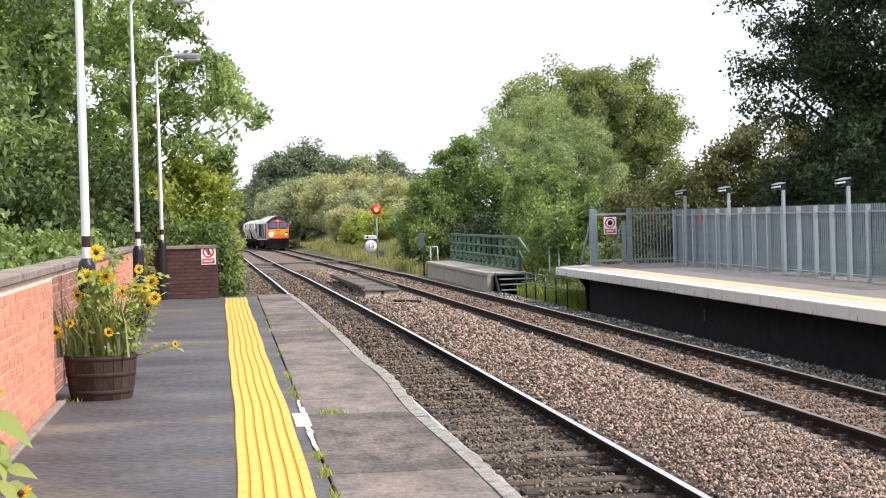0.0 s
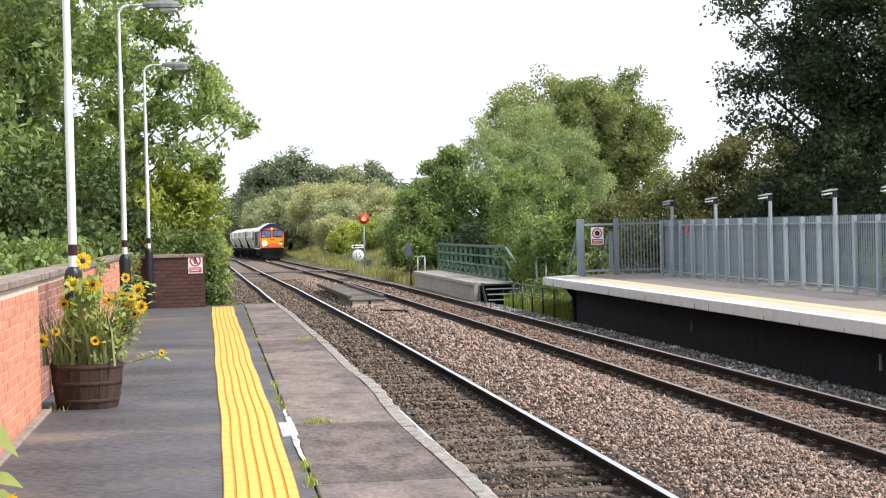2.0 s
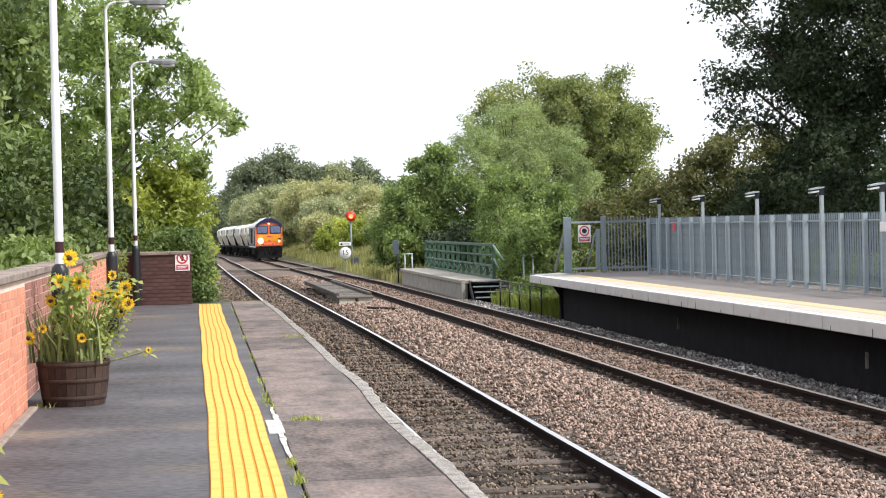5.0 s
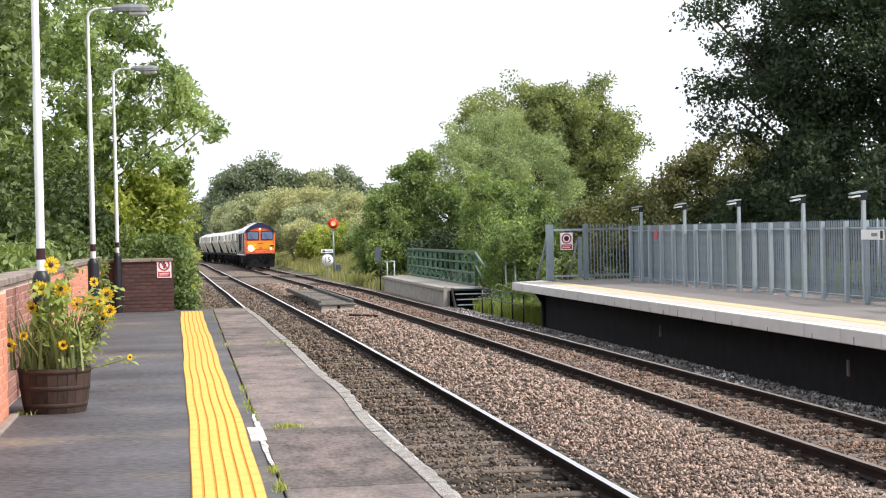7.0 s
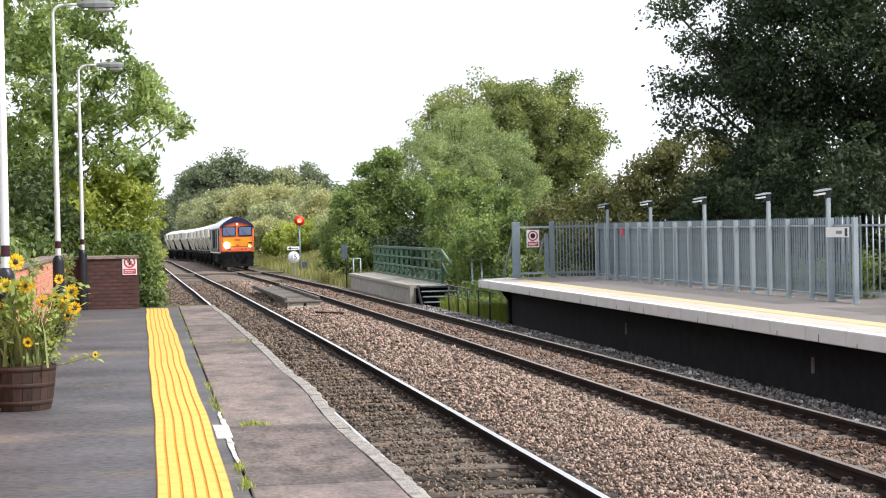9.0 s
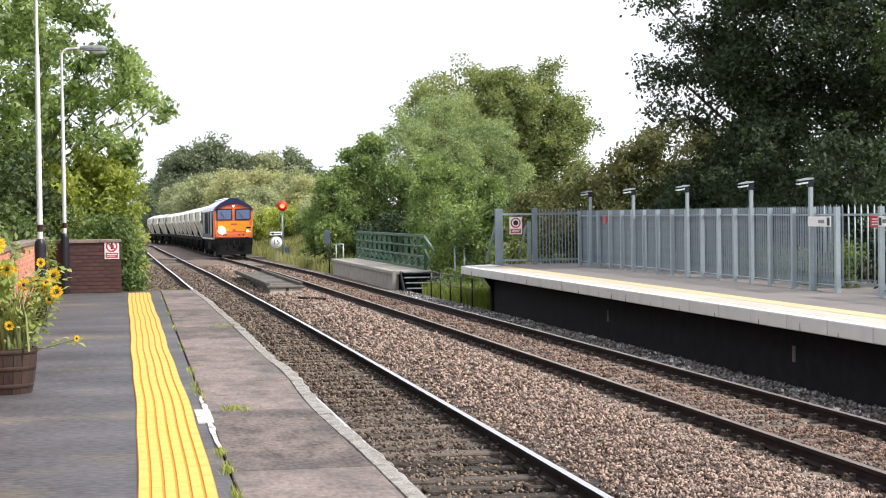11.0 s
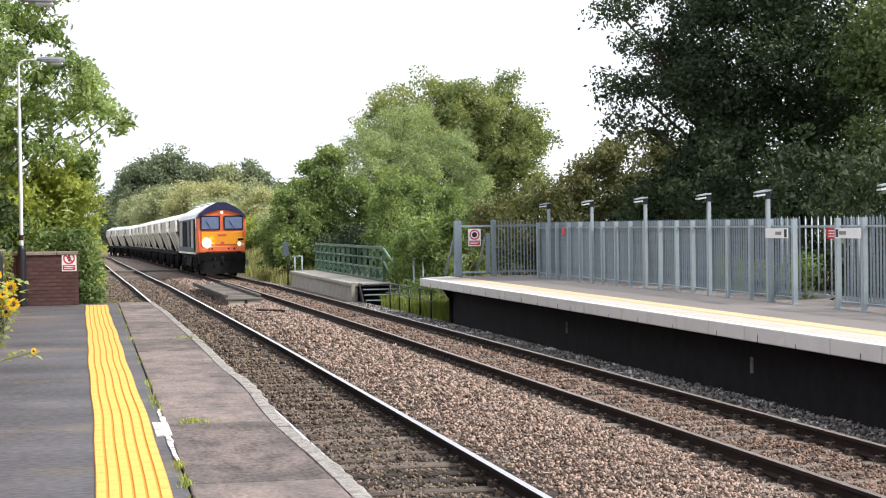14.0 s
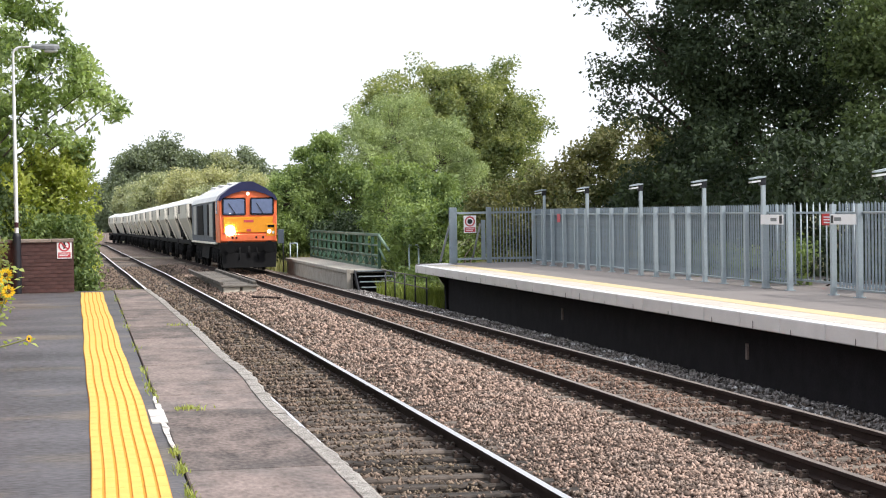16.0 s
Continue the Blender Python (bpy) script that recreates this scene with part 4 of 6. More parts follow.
def gate_and_railings():
    y = 51.2
    g = thing("gate", "grey steel platform end gate, closed", "gate", at=(0, y, 0))
    for x0, x1, z in ((10.30, 10.52, 1.62), (11.40, 11.54, 1.62)):
        bm = bmesh.new()
        box(bm, x0, x1, -0.06, 0.06, 0.0, z, bevel=0.01)
        part("gate_post", bm, M["galv"], g)
    for z in (0.13, 1.46):
        bm = bmesh.new()
        box(bm, 10.53, 11.39, -0.02, 0.02, z - 0.03, z + 0.03)
        part("gate_rail", bm, M["galv_pale"], g)
    bm = bmesh.new()
    box(bm, 11.24, 11.36, -0.025, 0.025, 0.1, 1.25, bevel=0.006)
    part("lock_stile", bm, M["galv"], g)
    bm = bmesh.new()
    tube(bm, (10.98, 0.0, 0.15), (11.22, 0.0, 1.15), 0.03, sides=6)
    part("brace", bm, M["lamp_grey"], g)
    bm = bmesh.new()
    tube(bm, (10.08, 0.3, 0.05), (10.32, 0.1, 1.1), 0.035, sides=6)
    part("stay", bm, M["lamp_grey"], g, "slanting stay")
    r = thing("railing", "grey upright bar railing beside the gate", "fence", at=(0, y, 0))
    x = 11.62
    while x < 12.9:
        bm = bmesh.new()
        box(bm, x - 0.013, x + 0.013, -0.01, 0.01, 0.0, 1.60)
        part("bar", bm, M["galv"], r)
        x += 0.095
    for z in (0.13, 1.46):
        bm = bmesh.new()
        box(bm, 11.55, 12.9, 0.012, 0.05, z - 0.03, z + 0.03)
        part("rail", bm, M["galv"], r)
    # recessed railing behind the gap in the long fence
    r = thing("railing", "pale thin bar railing set back behind the fence gap", "fence", at=(13.25, 0, 0))
    yy = 26.2
    while yy < 33.5:
        bm = bmesh.new()
        tube(bm, (0, yy, 0.09), (0, yy, 1.52), 0.016, sides=6)
        tube(bm, (0, yy, 1.52), (0, yy, 1.58), 0.016, 0.002, sides=6, caps=False)
        part("bar", bm, M["galv_pale"], r)
        yy += 0.30
    for z in (0.11, 1.38):
        bm = bmesh.new()
        box(bm, -0.012, 0.025, 26.2, 33.5, z - 0.02, z + 0.02)
        part("rail", bm, M["galv_pale"], r)


def name_board(y0, y1, z0, z1, mat, label, bars, x=FENCE_X - 0.0755):
    t = thing("platform_sign", label, "sign", at=(x, 0, 0))
    bm = bmesh.new()
    box(bm, -0.012, 0.0, y0, y1, z0, z1, bevel=0.003)
    part("plate", bm, mat, t)
    for a, b, c, d, m in bars:
        bm = bmesh.new()
        box(bm, -0.016, -0.0125, a, b, c, d)
        part("text_bar", bm, m, t)
    return t


def side_walkway():
    """The concrete footway with steps and a green lattice parapet beside the far track."""
    t = thing("footbridge_walkway", "concrete footway with green lattice parapet and black steps", "walkway")
    x0, x1, ya, yb, z = 8.62, 9.9, 60.0, 79.0, -0.40
    bm = bmesh.new()
    box(bm, x0 - 0.08, x1, ya, yb, z - 0.12, z, bevel=0.015)
    part("deck", bm, M["concrete"], t)
    y = ya + 0.02
    for L in (3.6, 2.3, 3.6, 3.2, 3.2, 3.0):
        bm = bmesh.new()
        box(bm, x0, x0 + 0.14, y + 0.02, y + L - 0.02, -1.25, z - 0.125, bevel=0.01)
        part("panel", bm, M["concrete"], t, "pale concrete side panel")
        y += L
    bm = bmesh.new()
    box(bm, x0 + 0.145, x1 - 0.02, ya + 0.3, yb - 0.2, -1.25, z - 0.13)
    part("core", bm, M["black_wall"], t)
    bm = bmesh.new()
    box(bm, x0 - 0.09, x0 + 0.04, ya - 0.1, ya + 0.02, -1.2, z + 0.03, bevel=0.01)
    part("corner_post", bm, M["concrete"], t)
    for k in range(4):
        zz = z - 0.02 - 0.17 * k
        bm = bmesh.new()
        box(bm, x0 + 0.25, x1 + 0.1, ya - 0.28 * (k + 1), ya - 0.28 * k - 0.01, zz - 0.05, zz)
        part("step", bm, M["pole_black"], t, "black steel step")
        bm = bmesh.new()
        box(bm, x0 + 0.25, x1 + 0.1, ya - 0.28 * (k + 1) - 0.012, ya - 0.28 * (k + 1), zz - 0.03, zz + 0.004)
        part("step_nosing", bm, M["galv_pale"], t, "pale step nosing")
    for x in (x0 + 0.18, x1 + 0.11):
        bm = bmesh.new()
        vs = [bm.verts.new(c) for c in ((x, ya, z), (x, ya - 1.2, -1.15), (x, ya - 0.95, -1.2), (x, ya, z - 0.3))]
        vt = [bm.verts.new((v.co.x + 0.04, v.co.y, v.co.z)) for v in vs]
        bm.faces.new(vs), bm.faces.new(vt[::-1])
        for i in range(4):
            bm.faces.new((vs[i], vs[(i + 1) % 4], vt[(i + 1) % 4], vt[i]))
        bmesh.ops.recalc_face_normals(bm, faces=bm.faces)
        part("stringer", bm, M["pole_black"], t)
    # parapet girder
    xg, g0, g1 = 9.78, 60.7, 79.5
    for zz, w in ((z + 1.16, 0.06), (z + 0.80, 0.035), (z + 0.45, 0.045), (z + 0.05, 0.06)):
        bm = bmesh.new()
        box(bm, xg - 0.05, xg + 0.05, g0, g1, zz - w, zz + w * 0.6, bevel=0.008)
        part("girder_chord", bm, M["green_steel"], t, "green painted chord")
    n = 13
    for i in range(n + 1):
        y = g0 + (g1 - g0) * i / n
        bm = bmesh.new()
        box(bm, xg - 0.06, xg + 0.05, y - 0.045, y + 0.045, z, z + 1.14, bevel=0.006)
        part("girder_post", bm, M["green_steel"], t)
        if i < n:
            yn = g0 + (g1 - g0) * (i + 1) / n
            for a, b in ((0.08, 0.44), (0.44, 0.08)):
                bm = bmesh.new()
                tube(bm, (xg, y, z + a), (xg, yn, z + b), 0.028, sides=4)
                part("lattice_bar", bm, M["green_steel"], t)
    bm = bmesh.new()
    tube(bm, (xg - 0.02, g0, z + 1.14), (xg + 0.22, g0 - 0.7, z + 0.62), 0.045, sides=8)
    tube(bm, (xg - 0.02, g0, z + 0.72), (xg + 0.15, g0 - 0.4, z + 0.25), 0.035, sides=8)
    part("end_handrail", bm, M["green_pale"], t, "pale green sloping handrail")
    for x, y, hgt in ((9.1, 80.5, 0.75), (10.75, 59.5, 0.95)):
        s = thing("hoop_rail", "pale grey steel hoop rail", "rail", at=(x, y, -0.55))
        bm = bmesh.new()
        tube(bm, (-0.16, 0, -0.6), (-0.16, 0, hgt), 0.028, sides=8)
        tube(bm, (0.16, 0, -0.6), (0.16, 0, hgt), 0.028, sides=8)
        part("upright", bm, M["galv_pale"], s)
        bm = bmesh.new()
        tube(bm, (-0.19, 0, hgt), (0.19, 0, hgt), 0.028, sides=8)
        part("top_rail", bm, M["galv_pale"], s)
    r = thing("ramp_railing", "thin dark post and rail fence in long grass", "fence")
    for i in range(5):
        y = 49.3 + 1.75 * i
        bm = bmesh.new()
        tube(bm, (9.25, y, -1.25), (9.25, y, -0.30), 0.025, sides=6)
        part("post", bm, M["pole_black"], r)
    for zz in (-0.32, -0.62):
        bm = bmesh.new()
        tube(bm, (9.25, 49.0, zz), (9.25, 57.0, zz), 0.016, sides=6)
        part("rail", bm, M["planks"], r)


def platform_end_stub():
    t = thing("ramp_stub", "crumbling concrete ramp end with weeds", "concrete ramp")
    for a, b, z, w in ((37.7, 39.4, -0.28, 0.35), (39.5, 41.5, -0.55, 0.3), (41.6, 44.5, -0.75, 0.3)):
        bm = bmesh.new()
        box(bm, 0.55, 0.55 + w, a, b, -1.3, z, bevel=0.03)
        part("kerb_block", bm, M["concrete"], t)


# ---------------------------------------------------------------- plants
def leaf_cloud(centres, count, sigma, size, up=0.4, aspect=0.55, r=rng):
    """Vertices and quads of leaves gathered round twig ends."""
    k = r.integers(0, len(centres), count)
    p = centres[k] + np.clip(r.normal(0, 1, (count, 3)), -1.7, 1.7) * sigma * np.array([1, 1, 0.75])
    nrm = r.normal(0, 1, (count, 3)) + np.array([0, 0, up])
    nrm /= np.linalg.norm(nrm, axis=1, keepdims=True)
    a = np.cross(nrm, r.normal(0, 1, (count, 3)))
    a /= np.linalg.norm(a, axis=1, keepdims=True) + 1e-9
    b = np.cross(nrm, a)
    s = size * r.uniform(0.6, 1.3, (count, 1))
    v = np.stack([p - a * s, p + b * s * aspect + nrm * s * 0.12, p + a * s, p - b * s * aspect + nrm * s * 0.12], 1).reshape(-1, 3)
    return v, np.arange(4 * count).reshape(-1, 4)


def lobe_points(lobes, n, r, inner=0.45):
    """Twig ends in the outer parts of overlapping lobes, thinned by noise so that gaps stay."""
    vol = np.array([l[3] * l[4] * l[5] for l in lobes]) ** (2 / 3)
    out = []
    while len(out) < n:
        l = lobes[r.choice(len(lobes), p=vol / vol.sum())]
        d = r.normal(0, 1, 3)
        d /= np.linalg.norm(d)
        q = 1 + 0.30 * noise.noise(Vector(d * 2.3) + Vector(l[:3])) + 0.18 * noise.noise(Vector(d * 6) + Vector(l[:3]))
        rad = (inner + (1 - inner) * r.random() ** 0.5) * q
        c = np.array(l[:3]) + d * rad * np.array(l[3:6])
        if noise.noise(Vector(c * (1.6 / max(l[3], 1.0)))) > -0.22:
            out.append(c)
    return np.array(out)


def tree(name, label, base, lobes, leaves, size, mat, seed, trunk=0.2, twigs=None, category="tree", sigma=None, aspect=0.55, inner=0.45, up=0.4, clump=0.0, clumps=0):
    r = np.random.default_rng(seed)
    t = thing(name, label, category, at=base)
    b = np.array(base)
    rel = [(l[0] - b[0], l[1] - b[1], l[2] - b[2], l[3], l[4], l[5]) for l in lobes]
    tw = twigs or max(60, leaves // 120)
    if clump:
        hubs = lobe_points(rel, clumps or max(30, tw // 14), r, 0.7)
        d = r.normal(0, 1, (tw, 3)) + np.array([0, 0, 0.15])
        d /= np.linalg.norm(d, axis=1, keepdims=True)
        c = hubs[r.integers(0, len(hubs), tw)] + d * clump * r.uniform(0.3, 1.15, (tw, 1)) * np.array([1.0, 1.0, 0.85])
        k = int(tw * 0.42)      # a thin fill inside the crown
        c[:k] = lobe_points(rel, k, r, 0.35)
    else:
        c = lobe_points(rel, tw, r, inner)
    sg = sigma or size * 3.3
    v, f = leaf_cloud(c, leaves, sg, size, up=up, aspect=aspect, r=r)
    o = from_arrays("crown", v, f, mat, t)
    o["kind"] = "stuff"
    if trunk:
        bm = bmesh.new()
        for l in rel:
            hub = Vector((0.25 * l[0], 0.25 * l[1], 0.45 * l[2]))
            tip = Vector(l[:3])
            tube(bm, (0, 0, -0.2), hub, trunk * 1.1, trunk * 0.75, 8, caps=False)
            mid = hub.lerp(tip, 0.5) + Vector(r.normal(0, 0.15, 3) * l[3])
            tube(bm, hub, mid, trunk * 0.6, trunk * 0.4, 7, caps=False)
            tube(bm, mid, tip, trunk * 0.4, trunk * 0.2, 6, caps=False)
        for q in c[:: max(1, len(c) // 160)]:
            l = min(rel, key=lambda a: (a[0] - q[0]) ** 2 + (a[1] - q[1]) ** 2 + (a[2] - q[2]) ** 2)
            tube(bm, Vector(l[:3]).lerp(Vector(q), 0.1), q, trunk * 0.16, trunk * 0.03, 4, caps=False)
        part("trunk", bm, M["bark"], t, "branching grey brown trunk")
    return t


def grass_patch(name, label, spots, height, mat, width=0.012, lean=0.35):
    """Blades of grass, each a narrow bent leaf."""
    n = len(spots)
    h = height * rng.uniform(0.5, 1.2, n)
    a = rng.uniform(0, 2 * math.pi, n)
    d = np.stack([np.cos(a), np.sin(a), np.zeros(n)], 1)
    s = np.stack([-np.sin(a), np.cos(a), np.zeros(n)], 1) * width
    k = (lean * rng.uniform(0.2, 1.2, n) * h)[:, None]
    up = np.stack([np.zeros(n), np.zeros(n), h], 1)
    p = np.array(spots)
    v = np.stack([p - s, p + s, p + d * k * 0.3 + up * 0.6 + s * 0.7, p + d * k * 0.3 + up * 0.6 - s * 0.7, p + d * k + up, p + d * k + up], 1)
    v[:, 5] = v[:, 4] + s * 0.1
    f = np.array([(0, 1, 2, 3), (3, 2, 5, 4)])
    f = (f[None] + 6 * np.arange(n)[:, None, None]).reshape(-1, 4)
    ob = from_arrays(name, v.reshape(-1, 3), f, mat)
    return tagged(ob, label, "grass", kind="stuff")


def sunflower(t, base, top, face, r=0.075):
    """Stem, leaves and a yellow head turned to face."""
    b, p = Vector(base), Vector(top)
    bm = bmesh.new()
    mid = b.lerp(p, 0.55) + Vector((rng.uniform(-0.05, 0.05), rng.uniform(-0.05, 0.05), 0))
    tube(bm, b, mid, 0.009, 0.008, 6, caps=False)
    tube(bm, mid, p, 0.008, 0.006, 6, caps=False)
    part("stem", bm, M["stem"], t)
    q = Vector(face).to_track_quat("Z", "Y")
    bm = bmesh.new()
    for ringn, rr, n in ((0, r, 15), (1, r * 0.82, 12)):
        for i in range(n):
            a = 2 * math.pi * (i + 0.5 * ringn) / n + rng.uniform(-0.1, 0.1)
            c, s = math.cos(a), math.sin(a)
            pts = ((r * 0.28, 0, 0.0), (r * 0.68, 0.15 * r, 0.06 * r), (rr * rng.uniform(0.9, 1.08), 0, rng.uniform(-0.1, 0.3) * r), (r * 0.68, -0.15 * r, 0.06 * r))
            bm.faces.new([bm.verts.new(p + q @ Vector((x * c - y * s, x * s + y * c, z + 0.004 * ringn))) for x, y, z in pts])
    part("flower_head", bm, M["petal"], t, "yellow petals")
    bm = bmesh.new()
    lathe(bm, [(0.001, 0.022 * r / 0.075), (r * 0.17, 0.018 * r / 0.075), (r * 0.25, 0.004), (r * 0.27, -0.015), (0.001, -0.02)], 14)
    for v in bm.verts:
        v.co = p + q @ v.co
    part("flower_disc", bm, M["seed"], t, "brown flower disc")


def broad_leaf(bm, root, tip, width, sag, face=(0, 0, 1)):
    """A veined heart shaped leaf, bent down along its length."""
    a, b = Vector(root), Vector(tip)
    d = b - a
    side = d.cross(Vector(face)).normalized() * width
    rows = []
    for i, w in enumerate((0.05, 0.85, 1.0, 0.75, 0.38, 0.02)):
        s = i / 5
        c = a + d * s + Vector((0, 0, -sag * s * s))
        rows.append([bm.verts.new(c - side * w + Vector((0, 0, 0.12 * width * w))), bm.verts.new(c), bm.verts.new(c + side * w + Vector((0, 0, 0.12 * width * w)))])
    for p, q in zip(rows, rows[1:]):
        for k in (0, 1):
            f = bm.faces.new((p[k], p[k + 1], q[k + 1], q[k]))
            f.smooth = True


def barrel_planter():
    cx, cy = -1.15, 16.1
    t = thing("barrel_planter", "half oak barrel planter with rusty hoops", "planter", at=(cx, cy, 0))
    n = 22
    prof = [(0.265, 0.0), (0.285, 0.1), (0.305, 0.25), (0.315, 0.39)]
    for i in range(n):
        bm = bmesh.new()
        a0, a1 = 2 * math.pi * (i + 0.02) / n, 2 * math.pi * (i + 0.98) / n
        o = [[bm.verts.new((r * math.cos(a), r * math.sin(a), z)) for r, z in prof] + [bm.verts.new(((r - 0.028) * math.cos(a), (r - 0.028) * math.sin(a), z)) for r, z in prof[::-1]] for a in (a0, a1)]
        m = len(o[0])
        for k in range(m):
            bm.faces.new((o[0][k], o[0][(k + 1) % m], o[1][(k + 1) % m], o[1][k]))
        bm.faces.new(o[0]), bm.faces.new(o[1])
        bmesh.ops.recalc_face_normals(bm, faces=bm.faces)
        part("stave", bm, M["oak"], t)
    for r, z in ((0.2755, 0.05), (0.2985, 0.2), (0.3115, 0.34)):
        bm = bmesh.new()
        lathe(bm, [(r - 0.001, z), (r + 0.0025, z + 0.002), (r + 0.008, z + 0.038), (r + 0.005, z + 0.04)], 36)
        part("hoop", bm, M["hoop"], t)
    bm = bmesh.new()
    lathe(bm, [(0.295, 0.34), (0.15, 0.36), (0.001, 0.365)], 24)
    part("soil", bm, M["earth"], t)
    p = thing("sunflower_clump", "sunflowers and sword leaves growing in the barrel", "plant", at=(cx, cy, 0.35))
    heads = [(-0.01, 0.0, 0.93, 0.085), (-0.10, -0.05, 0.73, 0.07), (0.08, -0.06, 0.72, 0.07), (-0.20, 0.0, 0.56, 0.06), (0.50, 0.0, 0.66, 0.07), (0.53, -0.1, 0.52, 0.065), (0.46, 0.05, 0.45, 0.06),
             (-0.40, -0.12, 0.25, 0.07), (0.10, -0.22, 0.24, 0.05), (0.44, -0.05, 0.60, 0.055), (0.40, 0.05, 0.52, 0.05), (-0.26, -0.2, 0.33, 0.045), (0.22, 0.1, 0.58, 0.06), (0.34, 0.0, 0.62, 0.05), (0.38, 0.1, 0.77, 0.05), (0.12, 0.15, 0.7, 0.05), (0.71, -0.1, 0.11, 0.035)]
    for x, y, z, r in heads:
        x, y = x * 0.92, y
        sunflower(p, (x * 0.35, y * 0.4, 0.0), (x, y, z), (0.25 + rng.uniform(-0.5, 0.5), -1, rng.uniform(-0.2, 0.45)), r)
    bm = bmesh.new()
    # broad leaves climb the tall stems, and a bushy plant of small leaves leans out on one side
    for i in range(300):
        k = rng.integers(0, 4)
        z = rng.uniform(0.12, 0.8)
        sx, sy = ((-0.02, 0.0), (-0.11, -0.05), (0.07, -0.05), (0.02, 0.1))[k]
        a = rng.uniform(0, 2 * math.pi)
        c = Vector((sx + rng.normal(0, 0.035), sy + rng.normal(0, 0.04), z))
        d = Vector((math.cos(a), math.sin(a), rng.uniform(-0.6, 0.3)))
        broad_leaf(bm, c, c + d * rng.uniform(0.05, 0.11), rng.uniform(0.018, 0.036), 0.03, (rng.normal(0, 0.5), rng.normal(-0.4, 0.5), 0.7))
    for i in range(420):
        z = rng.uniform(0.08, 0.68)
        c = Vector((0.18 + 0.34 * z + rng.normal(0, 0.085), rng.normal(0, 0.1), z + rng.normal(0, 0.03)))
        a = rng.uniform(0, 2 * math.pi)
        d = Vector((math.cos(a), math.sin(a), rng.uniform(-0.4, 0.7)))
        broad_leaf(bm, c, c + d * rng.uniform(0.035, 0.075), rng.uniform(0.010, 0.020), 0.015, (rng.normal(0, 0.5), rng.normal(-0.4, 0.5), 0.7))
    for i in range(14):     # the low trailing shoot
        c = Vector((0.25 + 0.035 * i, -0.12, 0.06 + 0.04 * math.sin(i) + 0.003 * i))
        broad_leaf(bm, c, c + Vector((rng.uniform(-0.05, 0.08), rng.uniform(-0.08, 0.02), rng.uniform(-0.02, 0.06))), 0.025, 0.02)
    part("leaves", bm, M["leaf_plant"], p, "light green broad leaves")
    spots = [(rng.normal(-0.16, 0.07), rng.normal(0, 0.08), 0.02) for _ in range(70)] + [(rng.normal(0.12, 0.07), rng.normal(-0.04, 0.08), 0.02) for _ in range(130)]
    g = grass_patch("sword_leaves", "long sword shaped leaves", spots, 0.46, M["sword"], 0.013, 0.7)
    g.parent = p
    for k in ("category", "kind"):
        del g[k]
    for i in range(16):
        tube_bm = bmesh.new()
        a = rng.uniform(0, 6.28)
        tube(tube_bm, (0.1 * math.cos(a), 0.1 * math.sin(a), 0), (rng.uniform(-0.3, 0.42), rng.uniform(-0.25, 0.2), rng.uniform(0.25, 0.6)), 0.006, 0.004, 5, caps=False)
        part("stalk", tube_bm, M["stem"], p)


def corner_plant():
    """The sunflower that leans into view close to the wall."""
    t = thing("sunflower_plant", "large leaved sunflower plant in a pot by the wall", "plant", at=(-1.04, 8.0, 0.0))
    bm = bmesh.new()
    lathe(bm, [(0.001, 0.0), (0.16, 0.0), (0.21, 0.30), (0.19, 0.30), (0.17, 0.27), (0.001, 0.27)], 20)
    part("pot", bm, M["oak"], t)
    bm = bmesh.new()
    for r0, t0, w in (((0.0, 0, 0.72), (0.17, -0.02, 0.58), 0.05), ((0.05, 0, 0.47), (0.19, -0.05, 0.45), 0.035), ((0.0, 0, 0.55), (0.09, -0.10, 0.50), 0.035), ((-0.06, 0, 0.7), (-0.16, -0.05, 0.6), 0.06), ((0.02, -0.02, 0.42), (0.13, -0.12, 0.32), 0.032), ((0, 0, 0.4), (-0.12, -0.1, 0.36), 0.06), ((0.03, 0.05, 0.36), (0.18, 0.08, 0.34), 0.06), ((0.02, 0.0, 0.6), (0.06, -0.12, 0.44), 0.035)):
        broad_leaf(bm, r0, t0, w, 0.03, (0.25, -0.8, 0.75))
    part("leaves", bm, M["leaf_plant"], t)
    for top, f, r in (((0.02, -0.03, 0.80), (0.9, 0.3, -0.2), 0.07), ((0.12, -0.06, 0.36), (0.5, 0.3, -0.5), 0.055)):
        sunflower(t, (0, 0, 0.27), top, f, r)
# ---------------------------------------------------------------- the train
LOCO_LEN, WAGON_LEN, WAGONS = 17.0, 11.3, 12
TRACK_U = 7.3625
LOCO_SECTION = [(-1.30, 1.22), (1.30, 1.22), (1.32, 3.00), (1.20, 3.26), (0.80, 3.52), (0.28, 3.74), (-0.28, 3.74), (-0.80, 3.52), (-1.20, 3.26), (-1.32, 3.00)]


